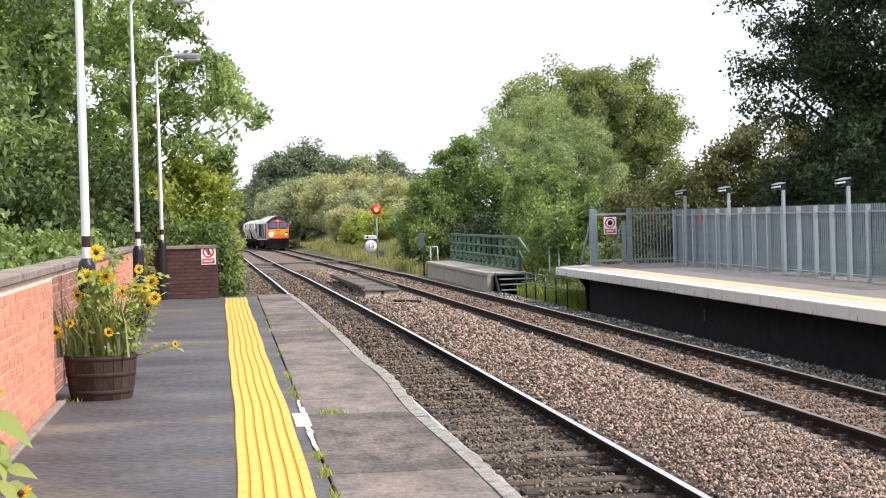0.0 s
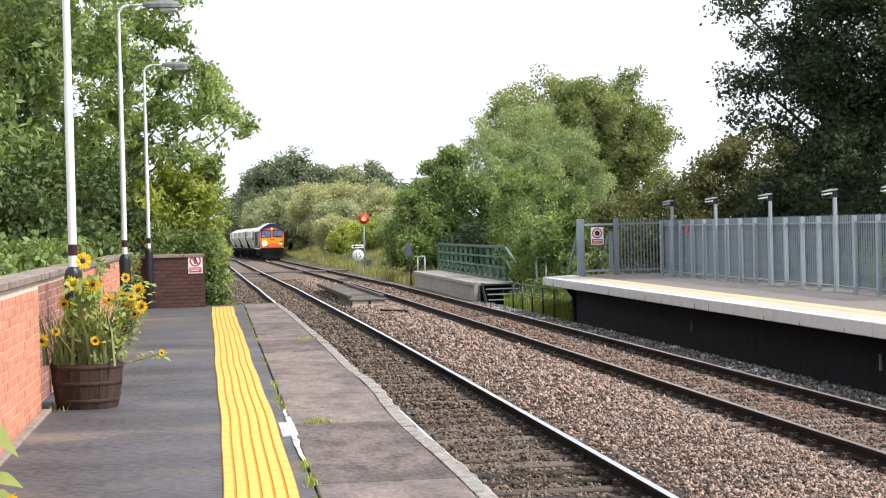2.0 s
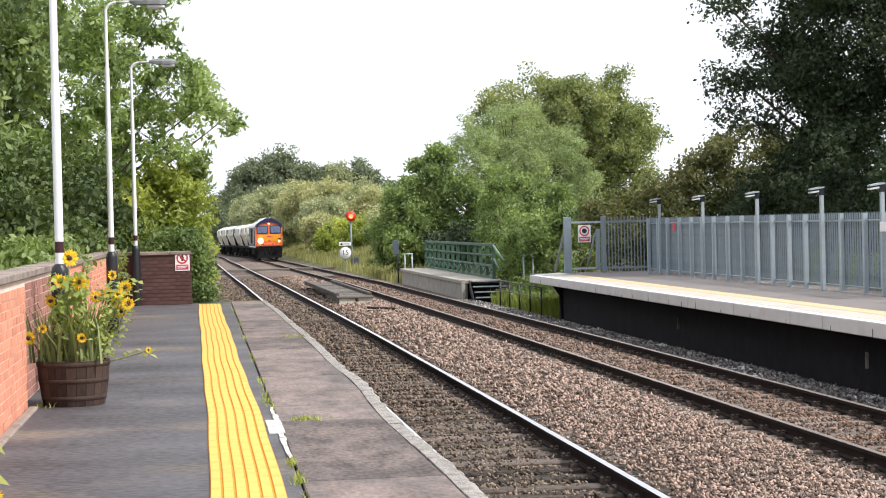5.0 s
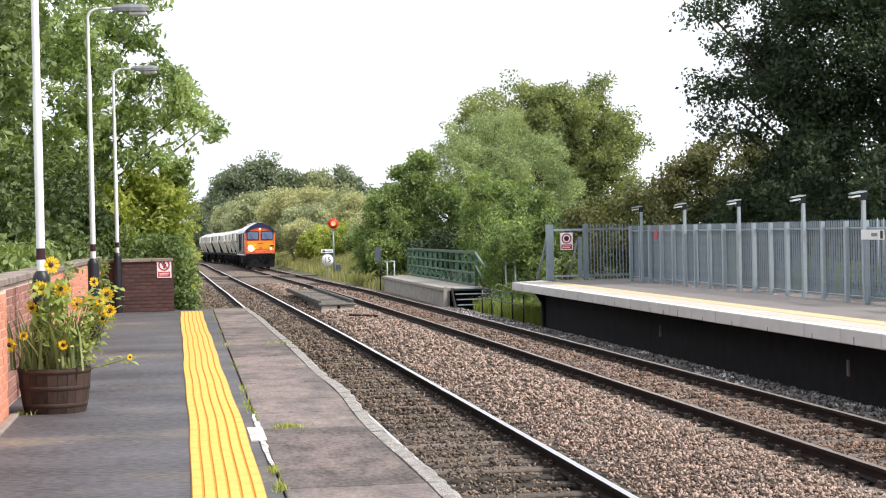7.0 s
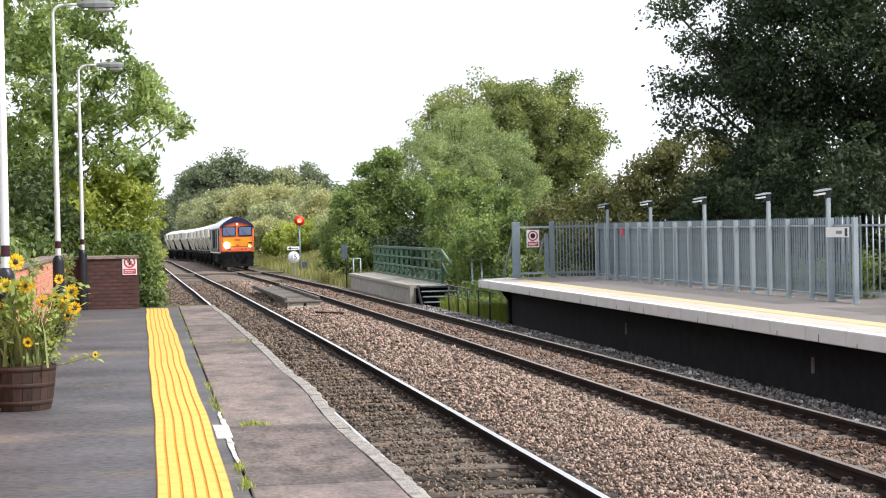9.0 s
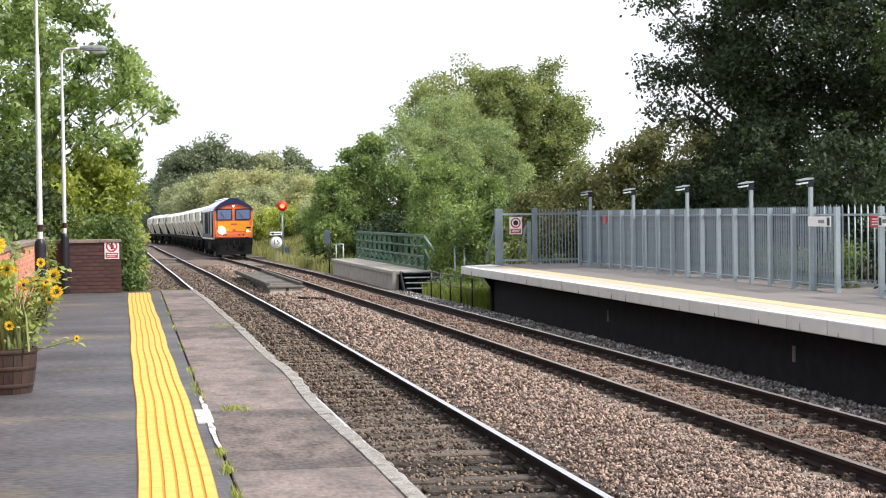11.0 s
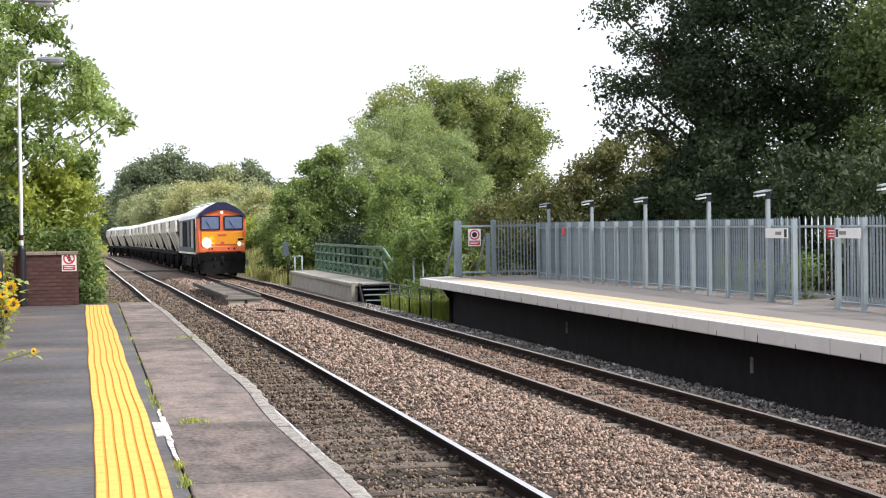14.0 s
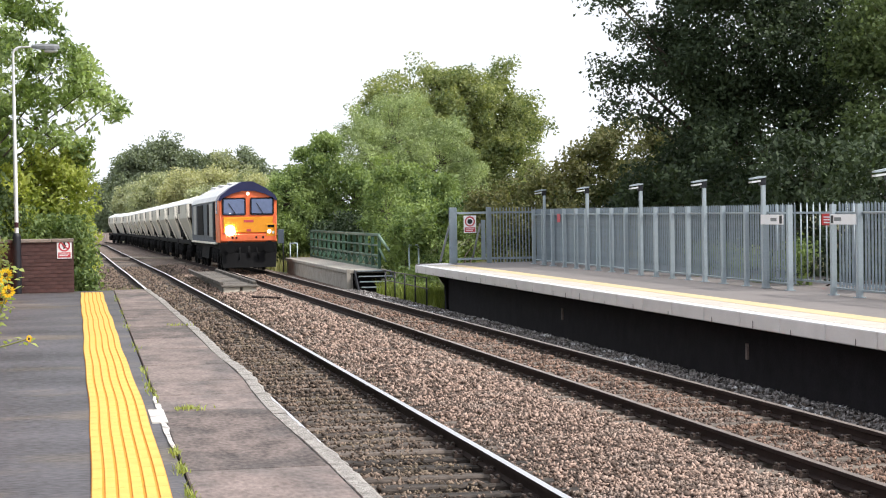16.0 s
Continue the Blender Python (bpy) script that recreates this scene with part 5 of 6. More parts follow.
def wheel_sets(parent, ys, radius, group):
    made = []
    for y in ys:
        bm = bmesh.new()
        for s in (-1, 1):
            tube(bm, (s * 0.72, 0, 0), (s * 0.85, 0, 0), radius, radius, 20)
            tube(bm, (s * 0.85, 0, 0), (s * 0.87, 0, 0), radius * 0.86, radius * 0.80, 20)
            for k in range(5):
                a = 2 * math.pi * k / 5
                tube(bm, (s * 0.872, radius * 0.6 * math.cos(a), radius * 0.6 * math.sin(a)), (s * 0.882, radius * 0.6 * math.cos(a), radius * 0.6 * math.sin(a)), 0.06, sides=8)
        tube(bm, (-0.8, 0, 0), (0.8, 0, 0), 0.09, sides=10)
        w = part("wheel_set", bm, M["loco_black"], parent)
        w.matrix_basis = pose(0, y, radius)
        w["axle_y"], w["radius"] = y, radius
        made.append(w)
    return made


def bogie(parent, y, half, mat):
    bm = bmesh.new()
    for s in (-1, 1):
        box(bm, s * 1.08 - 0.08, s * 1.08 + 0.08, y - half, y + half, 0.62, 0.98, bevel=0.03)
        for k in (-0.62, 0.0, 0.62) if half > 1.5 else (-0.62, 0.62):
            yy = y + k * half
            box(bm, s * 1.12 - 0.11, s * 1.12 + 0.11, yy - 0.2, yy + 0.2, 0.32, 0.72, bevel=0.03)
            tube(bm, (s * 1.16, yy - 0.34, 0.45), (s * 1.16, yy - 0.34, 0.92), 0.09, sides=10)
            tube(bm, (s * 1.16, yy + 0.34, 0.45), (s * 1.16, yy + 0.34, 0.92), 0.09, sides=10)
    box(bm, -1.0, 1.0, y - 0.3, y + 0.3, 0.55, 1.0)
    return part("bogie", bm, mat, parent, "dark bogie frame")


def locomotive():
    t = thing("locomotive", "orange and blue diesel locomotive with lit headlight", "locomotive")
    # hull: cab end, body and roof
    bm = bmesh.new()
    side = [(-1.30, 1.22), (1.30, 1.22), (1.32, 2.96), (1.15, 3.11), (0.73, 3.29), (0.26, 3.41), (-0.26, 3.41), (-0.73, 3.29), (-1.15, 3.11), (-1.32, 2.96)]
    prism(bm, side, 0.10, 2.1)
    bmesh.ops.bevel(bm, geom=[e for e in bm.edges if abs(e.verts[0].co.y - e.verts[1].co.y) < 0.01 and e.verts[0].co.y < 0.2], offset=0.06, segments=3, affect="EDGES", profile=0.6)
    part("cab", bm, M["loco_orange"], t, "orange driving cab")
    bm = bmesh.new()
    prism(bm, side, 2.16, LOCO_LEN - 0.2)
    part("body", bm, M["loco_side"], t, "dusty blue body side")
    bm = bmesh.new()
    roof = [(1.345, 2.99), (1.22, 3.20), (0.80, 3.50), (0.24, 3.76), (-0.24, 3.76), (-0.80, 3.50), (-1.22, 3.20), (-1.345, 2.99), (-1.27, 2.95), (-1.12, 3.08), (-0.71, 3.26), (-0.25, 3.37), (0.25, 3.37), (0.71, 3.26), (1.12, 3.08), (1.27, 2.95)]
    prism(bm, roof, 0.02, 1.5)
    part("cab_roof", bm, M["loco_blue"], t, "navy blue cab roof")
    y = 1.52
    k = 0
    while y < LOCO_LEN - 0.4:
        L = (2.3, 1.8, 2.9, 2.2)[k % 4]
        e = min(y + L, LOCO_LEN - 0.22)
        bm = bmesh.new()
        prism(bm, roof, y, e - 0.03)
        if k % 2:
            box(bm, -0.45, 0.45, y + 0.25, e - 0.3, 3.74, 3.82, bevel=0.03)
        part("roof_panel", bm, M["loco_roof"], t, "dusty grey roof panel")
        y, k = e, k + 1
    # windscreens with frames
    for s in (-1, 1):
        cx = s * 0.635
        bm = bmesh.new()
        box(bm, cx - 0.535, cx + 0.535, 0.060, 0.11, 2.355, 3.085, bevel=0.05)
        f = part("window_frame", bm, M["loco_black"], t, "black rubber window frame")
        bm = bmesh.new()
        box(bm, cx - 0.50, cx + 0.50, 0.050, 0.10, 2.39, 3.05, bevel=0.045)
        part("windscreen", bm, M["cab_glass"], f, "blue reflecting windscreen")
        bm = bmesh.new()
        tube(bm, (cx + 0.05, 0.035, 2.42), (cx - 0.25, 0.035, 2.85), 0.012, sides=5)
        part("wiper", bm, M["loco_black"], f)
    bm = bmesh.new()
    box(bm, -1.13, 1.13, 0.055, 0.11, 1.62, 2.28, bevel=0.02)
    part("warning_panel", bm, M["loco_yellow"], t, "yellow warning panel")
    bm = bmesh.new()
    box(bm, 0.80, 1.24, 0.035, 0.08, 1.46, 1.98, bevel=0.02)
    part("number_panel", bm, M["loco_yellow"], t, "yellow lamp panel")
    for x, z, w in ((0.02, 2.10, 0.44), (0.02, 1.72, 0.20), (1.02, 1.88, 0.30)):
        bm = bmesh.new()
        box(bm, x - w / 2, x + w / 2, 0.028 if x > 0.5 else 0.048, 0.06, z - 0.05, z + 0.05)
        part("plate_bar", bm, M["sign_red"] if x < 0.5 else M["loco_black"], t)
    bm = bmesh.new()
    box(bm, -1.27, 1.27, 0.045, 0.12, 1.26, 1.56, bevel=0.03)
    part("skirt", bm, M["loco_orange"], t)
    for x in (-0.72, -0.55, 0.35, 0.66):
        bm = bmesh.new()
        tube(bm, (x, 0.03, 1.42), (x, 0.06, 1.42), 0.05, sides=10)
        part("socket", bm, M["loco_black"], t)
    # lamps; the headlight's glowing disc is widened to include its bloom
    for x, z, r, m, lab in ((-0.83, 1.72, 0.21, "headlight", "lit headlight with disc widened for glare"), (0.94, 1.66, 0.085, "marker", "lit marker light"), (1.13, 1.62, 0.06, "lamp_glass", ""), (0.0, 3.25, 0.065, "marker", "lit top lamp"), (-1.03, 1.62, 0.06, "lamp_glass", "")):
        bm = bmesh.new()
        tube(bm, (x, 0.012, z), (x, 0.08, z), r, sides=18)
        part("headlamp", bm, M[m], t, lab)
    for s in (-1, 1):
        bm = bmesh.new()
        tube(bm, (s * 1.26, -0.03, 1.35), (s * 1.26, -0.03, 2.35), 0.02, sides=6)
        tube(bm, (s * 1.26, -0.03, 1.36), (s * 1.26, 0.12, 1.36), 0.018, sides=6)
        tube(bm, (s * 1.26, -0.03, 2.34), (s * 1.26, 0.12, 2.34), 0.018, sides=6)
        part("handrail", bm, M["loco_orange"], t)
        bm = bmesh.new()
        tube(bm, (s * 0.87, 0.05, 1.02), (s * 0.87, -0.42, 1.02), 0.10, 0.10, 12)
        tube(bm, (s * 0.87, -0.42, 1.02), (s * 0.87, -0.46, 1.02), 0.26, 0.25, 18)
        part("buffer", bm, M["loco_black"], t, "round black buffer")
    bm = bmesh.new()
    box(bm, -1.28, 1.28, 0.06, 0.5, 0.72, 1.21, bevel=0.03)
    part("buffer_beam", bm, M["loco_black"], t)
    bm = bmesh.new()
    vs = [bm.verts.new(c) for c in ((-1.24, -0.10, 0.78), (1.24, -0.10, 0.78), (1.18, -0.30, 0.17), (-1.18, -0.30, 0.17), (-1.24, 0.12, 0.78), (1.24, 0.12, 0.78), (1.18, 0.10, 0.17), (-1.18, 0.10, 0.17))]
    for q in ((0, 1, 2, 3), (7, 6, 5, 4), (0, 4, 5, 1), (3, 2, 6, 7), (0, 3, 7, 4), (1, 5, 6, 2)):
        bm.faces.new([vs[i] for i in q])
    part("snow_plough", bm, M["loco_black"], t, "black snow plough")
    bm = bmesh.new()
    tube(bm, (0.0, -0.08, 1.05), (0.0, -0.22, 0.60), 0.05, sides=8)
    tube(bm, (0.35, 0.02, 1.0), (0.42, -0.25, 0.5), 0.03, sides=6)
    tube(bm, (-0.4, 0.02, 1.0), (-0.46, -0.25, 0.5), 0.03, sides=6)
    part("coupling", bm, M["loco_black"], t, "steel coupling and hoses")
    # side doors, grilles and stripe
    for s in (-1, 1):
        for y0, y1, z0, z1, m, lab in ((1.0, 1.55, 2.42, 3.0, "cab_glass", "cab side window"), (2.25, 2.95, 1.3, 2.95, "loco_black", "dark recessed door"), (3.5, 5.2, 1.45, 2.9, "louvre", "grey louvre panel"), (5.6, 6.4, 1.5, 2.9, "loco_black", "dark grille"), (9.0, 12.6, 1.5, 2.9, "loco_black", "dark grille"), (13.4, 15.2, 1.5, 2.9, "louvre", "grey louvre panel")):
            bm = bmesh.new()
            box(bm, min(s * 1.29, s * 1.345), max(s * 1.29, s * 1.345), y0, y1, z0, z1, bevel=0.01)
            part("side_panel", bm, M[m], t, lab)
        bm = bmesh.new()
        box(bm, min(s * 1.2, s * 1.36), max(s * 1.2, s * 1.36), 2.2, LOCO_LEN - 0.3, 1.13, 1.215, bevel=0.01)
        part("sole_bar", bm, M["hopper_rib"], t, "pale sole bar")
        bm = bmesh.new()
        for k in range(3):
            box(bm, min(s * 1.08, s * 1.33), max(s * 1.08, s * 1.33), 0.62, 1.0, 0.32 + 0.28 * k, 0.36 + 0.28 * k)
        box(bm, s * 1.2 - 0.02, s * 1.2 + 0.02, 0.62, 1.0, 0.3, 1.2)
        part("cab_step", bm, M["loco_black"], t)
    bm = bmesh.new()
    prism(bm, [(-1.15, 1.15), (-1.22, 0.45), (1.22, 0.45), (1.15, 1.15)], 7.2, 11.6)
    part("fuel_tank", bm, M["loco_black"], t)
    bm = bmesh.new()
    box(bm, -1.2, 1.2, 0.5, LOCO_LEN - 0.25, 0.98, 1.2)
    part("underframe", bm, M["loco_black"], t)
    bogie(t, 3.6, 2.0, M["loco_black"]), bogie(t, LOCO_LEN - 3.6, 2.0, M["loco_black"])
    return t, wheel_sets(t, (1.75, 3.55, 5.35, LOCO_LEN - 5.35, LOCO_LEN - 3.55, LOCO_LEN - 1.75), 0.52, "")


def hopper_wagon():
    t = thing("hopper_wagon", "grey cream covered hopper wagon with sloping end ribs", "rail wagon", "hopper wagons")
    L = WAGON_LEN - 2.8
    y0 = 1.4
    # tapered hopper: upright upper side, sloped lower side
    bm = bmesh.new()
    secs = []
    for y, top in ((y0 + 0.15, True), (y0 + L - 0.15, True)):
        secs.append([bm.verts.new((x, y, z)) for x, z in ((-1.30, 2.35), (-1.30, 3.08), (1.30, 3.08), (1.30, 2.35))])
    lo = [[bm.verts.new((x, y, 1.18)) for x in (-0.78, 0.78)] for y in (y0 + 1.55, y0 + L - 1.55)]
    a, b = secs
    bm.faces.new((a[0], a[1], b[1], b[0])), bm.faces.new((a[2], a[3], b[3], b[2]))
    ends = [bm.faces.new(a), bm.faces.new(b)]
    bm.faces.new((a[1], a[2], b[2], b[1]))
    bm.faces.new((a[0], b[0], lo[1][0], lo[0][0])), bm.faces.new((a[3], b[3], lo[1][1], lo[0][1]))
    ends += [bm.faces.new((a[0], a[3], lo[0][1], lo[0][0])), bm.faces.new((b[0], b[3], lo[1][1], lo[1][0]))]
    # end sheets coloured dark for the shade between wagons
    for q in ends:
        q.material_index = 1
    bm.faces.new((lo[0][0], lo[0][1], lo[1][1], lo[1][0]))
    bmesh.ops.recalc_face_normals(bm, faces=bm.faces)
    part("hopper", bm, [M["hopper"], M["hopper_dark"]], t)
    bm = bmesh.new()
    prism(bm, [(-1.33, 3.085), (1.33, 3.085), (1.28, 3.16), (0.55, 3.52), (-0.55, 3.52), (-1.28, 3.16)], y0 + 0.1, y0 + L - 0.1)
    part("roof", bm, M["hopper_roof"], t, "pale sloping roof")
    for ye, d in ((y0 + 0.13, 1), (y0 + L - 0.13, -1)):
        for s in (-1, 1):
            bm = bmesh.new()
            q = [(s * 1.32, ye, 3.07), (s * 1.32, ye + d * 0.25, 2.40), (s * 0.86, ye + d * 1.50, 1.16), (s * 0.80, ye + d * 1.20, 1.16), (s * 1.22, ye - d * 0.02, 2.40), (s * 1.22, ye - d * 0.02, 3.07)]
            lowv = [bm.verts.new(p) for p in q]
            upv = [bm.verts.new((p[0] + s * 0.05, p[1], p[2])) for p in q]
            bm.faces.new(lowv), bm.faces.new(upv[::-1])
            for i in range(6):
                bm.faces.new((lowv[i], lowv[(i + 1) % 6], upv[(i + 1) % 6], upv[i]))
            bmesh.ops.recalc_face_normals(bm, faces=bm.faces)
            part("slope_rib", bm, M["hopper_rib"], t, "cream sloping end rib")
        bm = bmesh.new()
        box(bm, -1.0, 1.0, ye + d * 0.03 - 0.03, ye + d * 0.03 + 0.03, 1.3, 2.3)
        part("end_frame", bm, M["loco_black"], t)
    # flat dark panels stand for shaded openings below the roof
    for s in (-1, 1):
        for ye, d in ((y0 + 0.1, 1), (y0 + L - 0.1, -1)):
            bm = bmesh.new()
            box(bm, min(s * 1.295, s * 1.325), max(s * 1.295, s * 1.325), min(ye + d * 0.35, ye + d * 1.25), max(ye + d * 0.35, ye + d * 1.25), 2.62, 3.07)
            part("end_opening", bm, M["hopper_dark"], t, "dark panel for the shaded opening under the roof end")
    bm = bmesh.new()
    box(bm, -1.2, 1.2, 0.3, WAGON_LEN - 0.3, 0.98, 1.17, bevel=0.02)
    part("underframe", bm, M["loco_black"], t)
    for s in (-1, 1):
        bm = bmesh.new()
        box(bm, min(s * 1.1, s * 1.25), max(s * 1.1, s * 1.25), 0.3, WAGON_LEN - 0.3, 1.0, 1.2, bevel=0.01)
        part("sole_bar", bm, M["loco_black"], t)
    bm = bmesh.new()
    box(bm, -0.9, 0.9, y0 + 3.6, y0 + L - 3.6, 0.4, 1.0, bevel=0.1)
    part("discharge_chute", bm, M["loco_black"], t)
    bogie(t, 2.2, 1.25, M["loco_black"]), bogie(t, WAGON_LEN - 2.2, 1.25, M["loco_black"])
    wheel_sets(t, (1.4, 3.0, WAGON_LEN - 3.0, WAGON_LEN - 1.4), 0.46, "")
    return t


def front_at(t):
    """How far off the train's front stands at t seconds."""
    return 203.0 - 7.95 * t


def on_track(y, length):
    """The pose of a vehicle whose front is at y."""
    x0, x1 = TRACK_U + bend(y), TRACK_U + bend(y + length)
    return pose(x0, y, RAIL_Z - drop(y), math.degrees(math.atan2(drop(y) - drop(y + length), length)), 0, -math.degrees(math.atan2(x1 - x0, length)))


# ---------------------------------------------------------------- build the place
ground_sheet()
ballast_bed()
railway_track(NEAR_RAILS, M["railhead"], "near railway track with bright worn rails on sleepers", M["sleeper_dark"])
railway_track(FAR_RAILS, M["railhead_dull"], "far railway track with brown rails on sleepers", M["sleeper"])
near_platform()
far_platform()

brick_wall("wall_west", -1.52, 4.0, 15.85, 1.19, 0.23, M["brick"], "orange red brick boundary wall with stone cap")
brick_wall("wall_west_middle", -1.60, 15.86, 21.5, 1.17, 0.23, M["brick_worn_shaded"], "weathered red brick wall with stone cap, coloured dimmer for shade")
brick_wall("wall_west_far", -1.68, 21.51, 36.9, 1.14, 0.23, M["brick"], "red brick wall behind lamp columns")
brick_wall("wall_end", -1.92, 37.0, 37.3, 1.08, 0.30, M["brick_dark"], "dark purple brown brick wall closing the platform", near=False, axis="x", x1=-0.24)
bm = bmesh.new()
box(bm, -1.515, -1.435, 4.0, 15.8, -0.02, 0.025, bevel=0.012)
k = link_mesh("kerb", bm, M["cap"])
tagged(k, "low worn concrete kerb at the wall foot", "kerb", kind="structure")

for y in (17.4, 27.2, 37.0 - 0.12):
    platform_lamp(y)
warning_sign((-0.425, 36.985, 0.875), 0.29, 0.39, 0, "white and red no trespassing sign on dark wall", True)
barrel_planter()
corner_plant()
platform_end_stub()

palisade("palisade_fence", 30.46, 49.3, [49.24, 48.17, 47.15, 45.94, 44.79, 43.79, 42.75, 41.6, 40.43, 39.32, 38.19, 37.05, 36.0, 34.98, 33.89, 32.62, 31.6, 30.46], "long grey galvanised steel palisade fence on the platform")
palisade("palisade_fence", 18.0, 28.56, [28.54, 27.5, 26.2, 24.8, 23.4, 22.0, 20.6, 19.2], "grey galvanised steel palisade fence after the gap")
for y in (47.7, 43.42, 39.0, 34.76, 31.52, 26.2):
    fence_lamp(y)
gate_and_railings()
warning_sign((10.9, 51.15, 1.13), 0.37, 0.50, 0, "white and red warning sign on the gate", False)
name_board(30.42, 31.50, 1.18, 1.36, M["sign_white"], "white platform direction sign on the fence", [(30.72, 31.0, 1.24, 1.30, M["lamp_grey"]), (30.46, 30.58, 1.20, 1.34, M["sign_black"])], FENCE_X - 0.161)
name_board(27.5, 28.52, 1.19, 1.36, M["sign_white"], "white platform direction sign on the fence", [(28.08, 28.36, 1.25, 1.31, M["lamp_grey"]), (28.40, 28.50, 1.21, 1.34, M["sign_black"])])
name_board(30.68, 31.16, 1.15, 1.36, M["red"], "small red notice on the recessed railing", [(30.78, 31.06, z, z + 0.02, M["sign_white"]) for z in (1.19, 1.24, 1.29)], 13.238)
name_board(46.15, 46.45, 1.18, 1.40, M["sign_red"], "small red plate on the fence", [(46.2, 46.4, 1.24, 1.26, M["red"])])
side_walkway()
cover_platform()
crossing_boards()
speed_sign()
colour_signal()
blue_board()

# ---------------------------------------------------------------- trees and bushes
tree("tree", "broad leafed green tree overhanging the wall", (-4.6, 26, -0.5), [(-4.4, 26, 5.4, 2.3, 2.6, 2.6), (-5.2, 24, 3.0, 2.2, 2.5, 1.8), (-3.9, 25, 8.0, 2.2, 2.5, 2.2), (-3.6, 23, 2.2, 1.0, 2.0, 1.0)], 70000, 0.078, M["leaf_near"], 11, trunk=0.11, aspect=0.4, twigs=1500, sigma=0.14, clump=0.55, clumps=110)
tree("tree", "tall green tree with loose spreading branches", (-3.9, 40, -0.5), [(-3.6, 40, 4.6, 2.3, 2.8, 2.4), (-3.1, 41, 7.2, 2.1, 2.5, 2.2), (-1.8, 40, 5.0, 1.4, 2.0, 1.5), (-0.85, 40.5, 6.3, 0.5, 1.0, 0.8), (-0.6, 40.5, 4.7, 0.9, 1.3, 0.6), (0.1, 40.5, 4.3, 0.6, 1.0, 0.45), (0.6, 40.5, 4.0, 0.45, 0.8, 0.28), (-0.9, 41, 3.4, 1.2, 1.6, 1.0)], 30000, 0.085, M["leaf_left"], 12, trunk=0.05, aspect=0.4, up=-0.2, twigs=900, sigma=0.12, inner=0.3, clump=0.3, clumps=130)
tree("tree", "dense green tree behind the lamp columns", (-7.5, 34, -0.5), [(-6.6, 33, 3.6, 2.8, 3, 2.8), (-7.0, 34, 7.2, 3.0, 3, 2.6), (-5.4, 36, 2.4, 2.2, 2.0, 2.0), (-4.8, 37, 4.8, 1.6, 1.6, 2.0)], 66000, 0.095, M["leaf_near"], 13, twigs=1400, sigma=0.22, clump=0.7, clumps=100)
tree("tree", "dark dense tree at the back of the garden", (-9.0, 46, -0.5), [(-7.4, 45, 2.6, 3.2, 2.4, 3.0), (-3.9, 46, 1.9, 2.4, 1.6, 2.2), (-8.0, 46, 7.0, 3.4, 2.6, 2.8)], 46000, 0.13, M["leaf_olive"], 17, sigma=0.5)
tree("bush", "ivy and shrubs behind the brick wall", (-3.0, 28, -0.3), [(-2.8, 20, 0.8, 0.8, 2.4, 0.6), (-2.6, 25, 0.8, 0.7, 2.6, 0.65), (-2.5, 30, 0.7, 0.7, 2.6, 0.55), (-2.3, 35, 1.0, 0.8, 2.0, 0.7), (-3.6, 17, 0.9, 1.0, 2.4, 0.6)], 26000, 0.06, M["leaf_mid"], 14, trunk=0.04, category="bush", twigs=900, sigma=0.12, clump=0.3)
# dark olive leaf colour adds to the shade of the trees above
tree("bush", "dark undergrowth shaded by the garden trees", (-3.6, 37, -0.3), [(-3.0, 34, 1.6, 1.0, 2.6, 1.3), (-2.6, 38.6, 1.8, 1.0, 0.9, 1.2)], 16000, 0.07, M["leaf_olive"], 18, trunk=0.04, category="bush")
tree("bush", "yellow green bush beyond the platform end", (-0.3, 41, -0.9), [(-0.72, 41, 1.7, 0.80, 1.5, 1.5), (-0.40, 43, 0.9, 0.55, 1.5, 1.0), (-1.4, 40, 1.2, 0.9, 1.0, 1.4)], 24000, 0.06, M["leaf_lime"], 15, trunk=0.05, category="bush", twigs=700, sigma=0.12, clump=0.28)
tree("bush", "dark ivy growing at the platform end wall", (0.0, 38.2, -0.9), [(-0.08, 38.2, 0.3, 0.26, 0.5, 0.85), (-0.9, 38.4, 1.1, 1.0, 0.5, 0.45)], 8000, 0.05, M["leaf_mid"], 16, trunk=0.03, category="bush")

tree("tree", "tall dark tree behind the platform fence", (19.0, 47, -0.3), [(18.6, 46, 6.6, 3.4, 3.4, 3.6), (17.0, 46.5, 5.6, 1.6, 2.4, 2.0), (18.0, 46, 2.8, 3.0, 2.6, 2.2), (20.5, 45, 8.4, 3.4, 3.2, 3.0), (15.9, 46.5, 7.6, 1.1, 1.6, 0.8), (14.3, 46.5, 5.1, 0.85, 0.9, 0.25), (14.5, 46.5, 4.1, 0.9, 0.9, 0.3), (13.9, 46.5, 7.1, 0.9, 0.8, 0.22), (14.6, 46.5, 6.2, 0.6, 0.8, 0.3)], 120000, 0.065, M["leaf_shade"], 21, trunk=0.13, twigs=2200, sigma=0.24, clump=0.5, clumps=330)
tree("tree", "olive green tree beside the platform fence", (20.6, 39, -0.3), [(18.6, 39, 5.4, 1.5, 2.0, 1.1), (18.2, 38, 3.2, 1.2, 1.8, 0.7), (20.0, 39, 3.4, 2.2, 2.6, 2.4), (21.5, 40, 7.0, 2.6, 2.6, 2.4)], 80000, 0.065, M["leaf_olive"], 22, trunk=0.2, twigs=1300, sigma=0.22, clump=0.45, clumps=150)
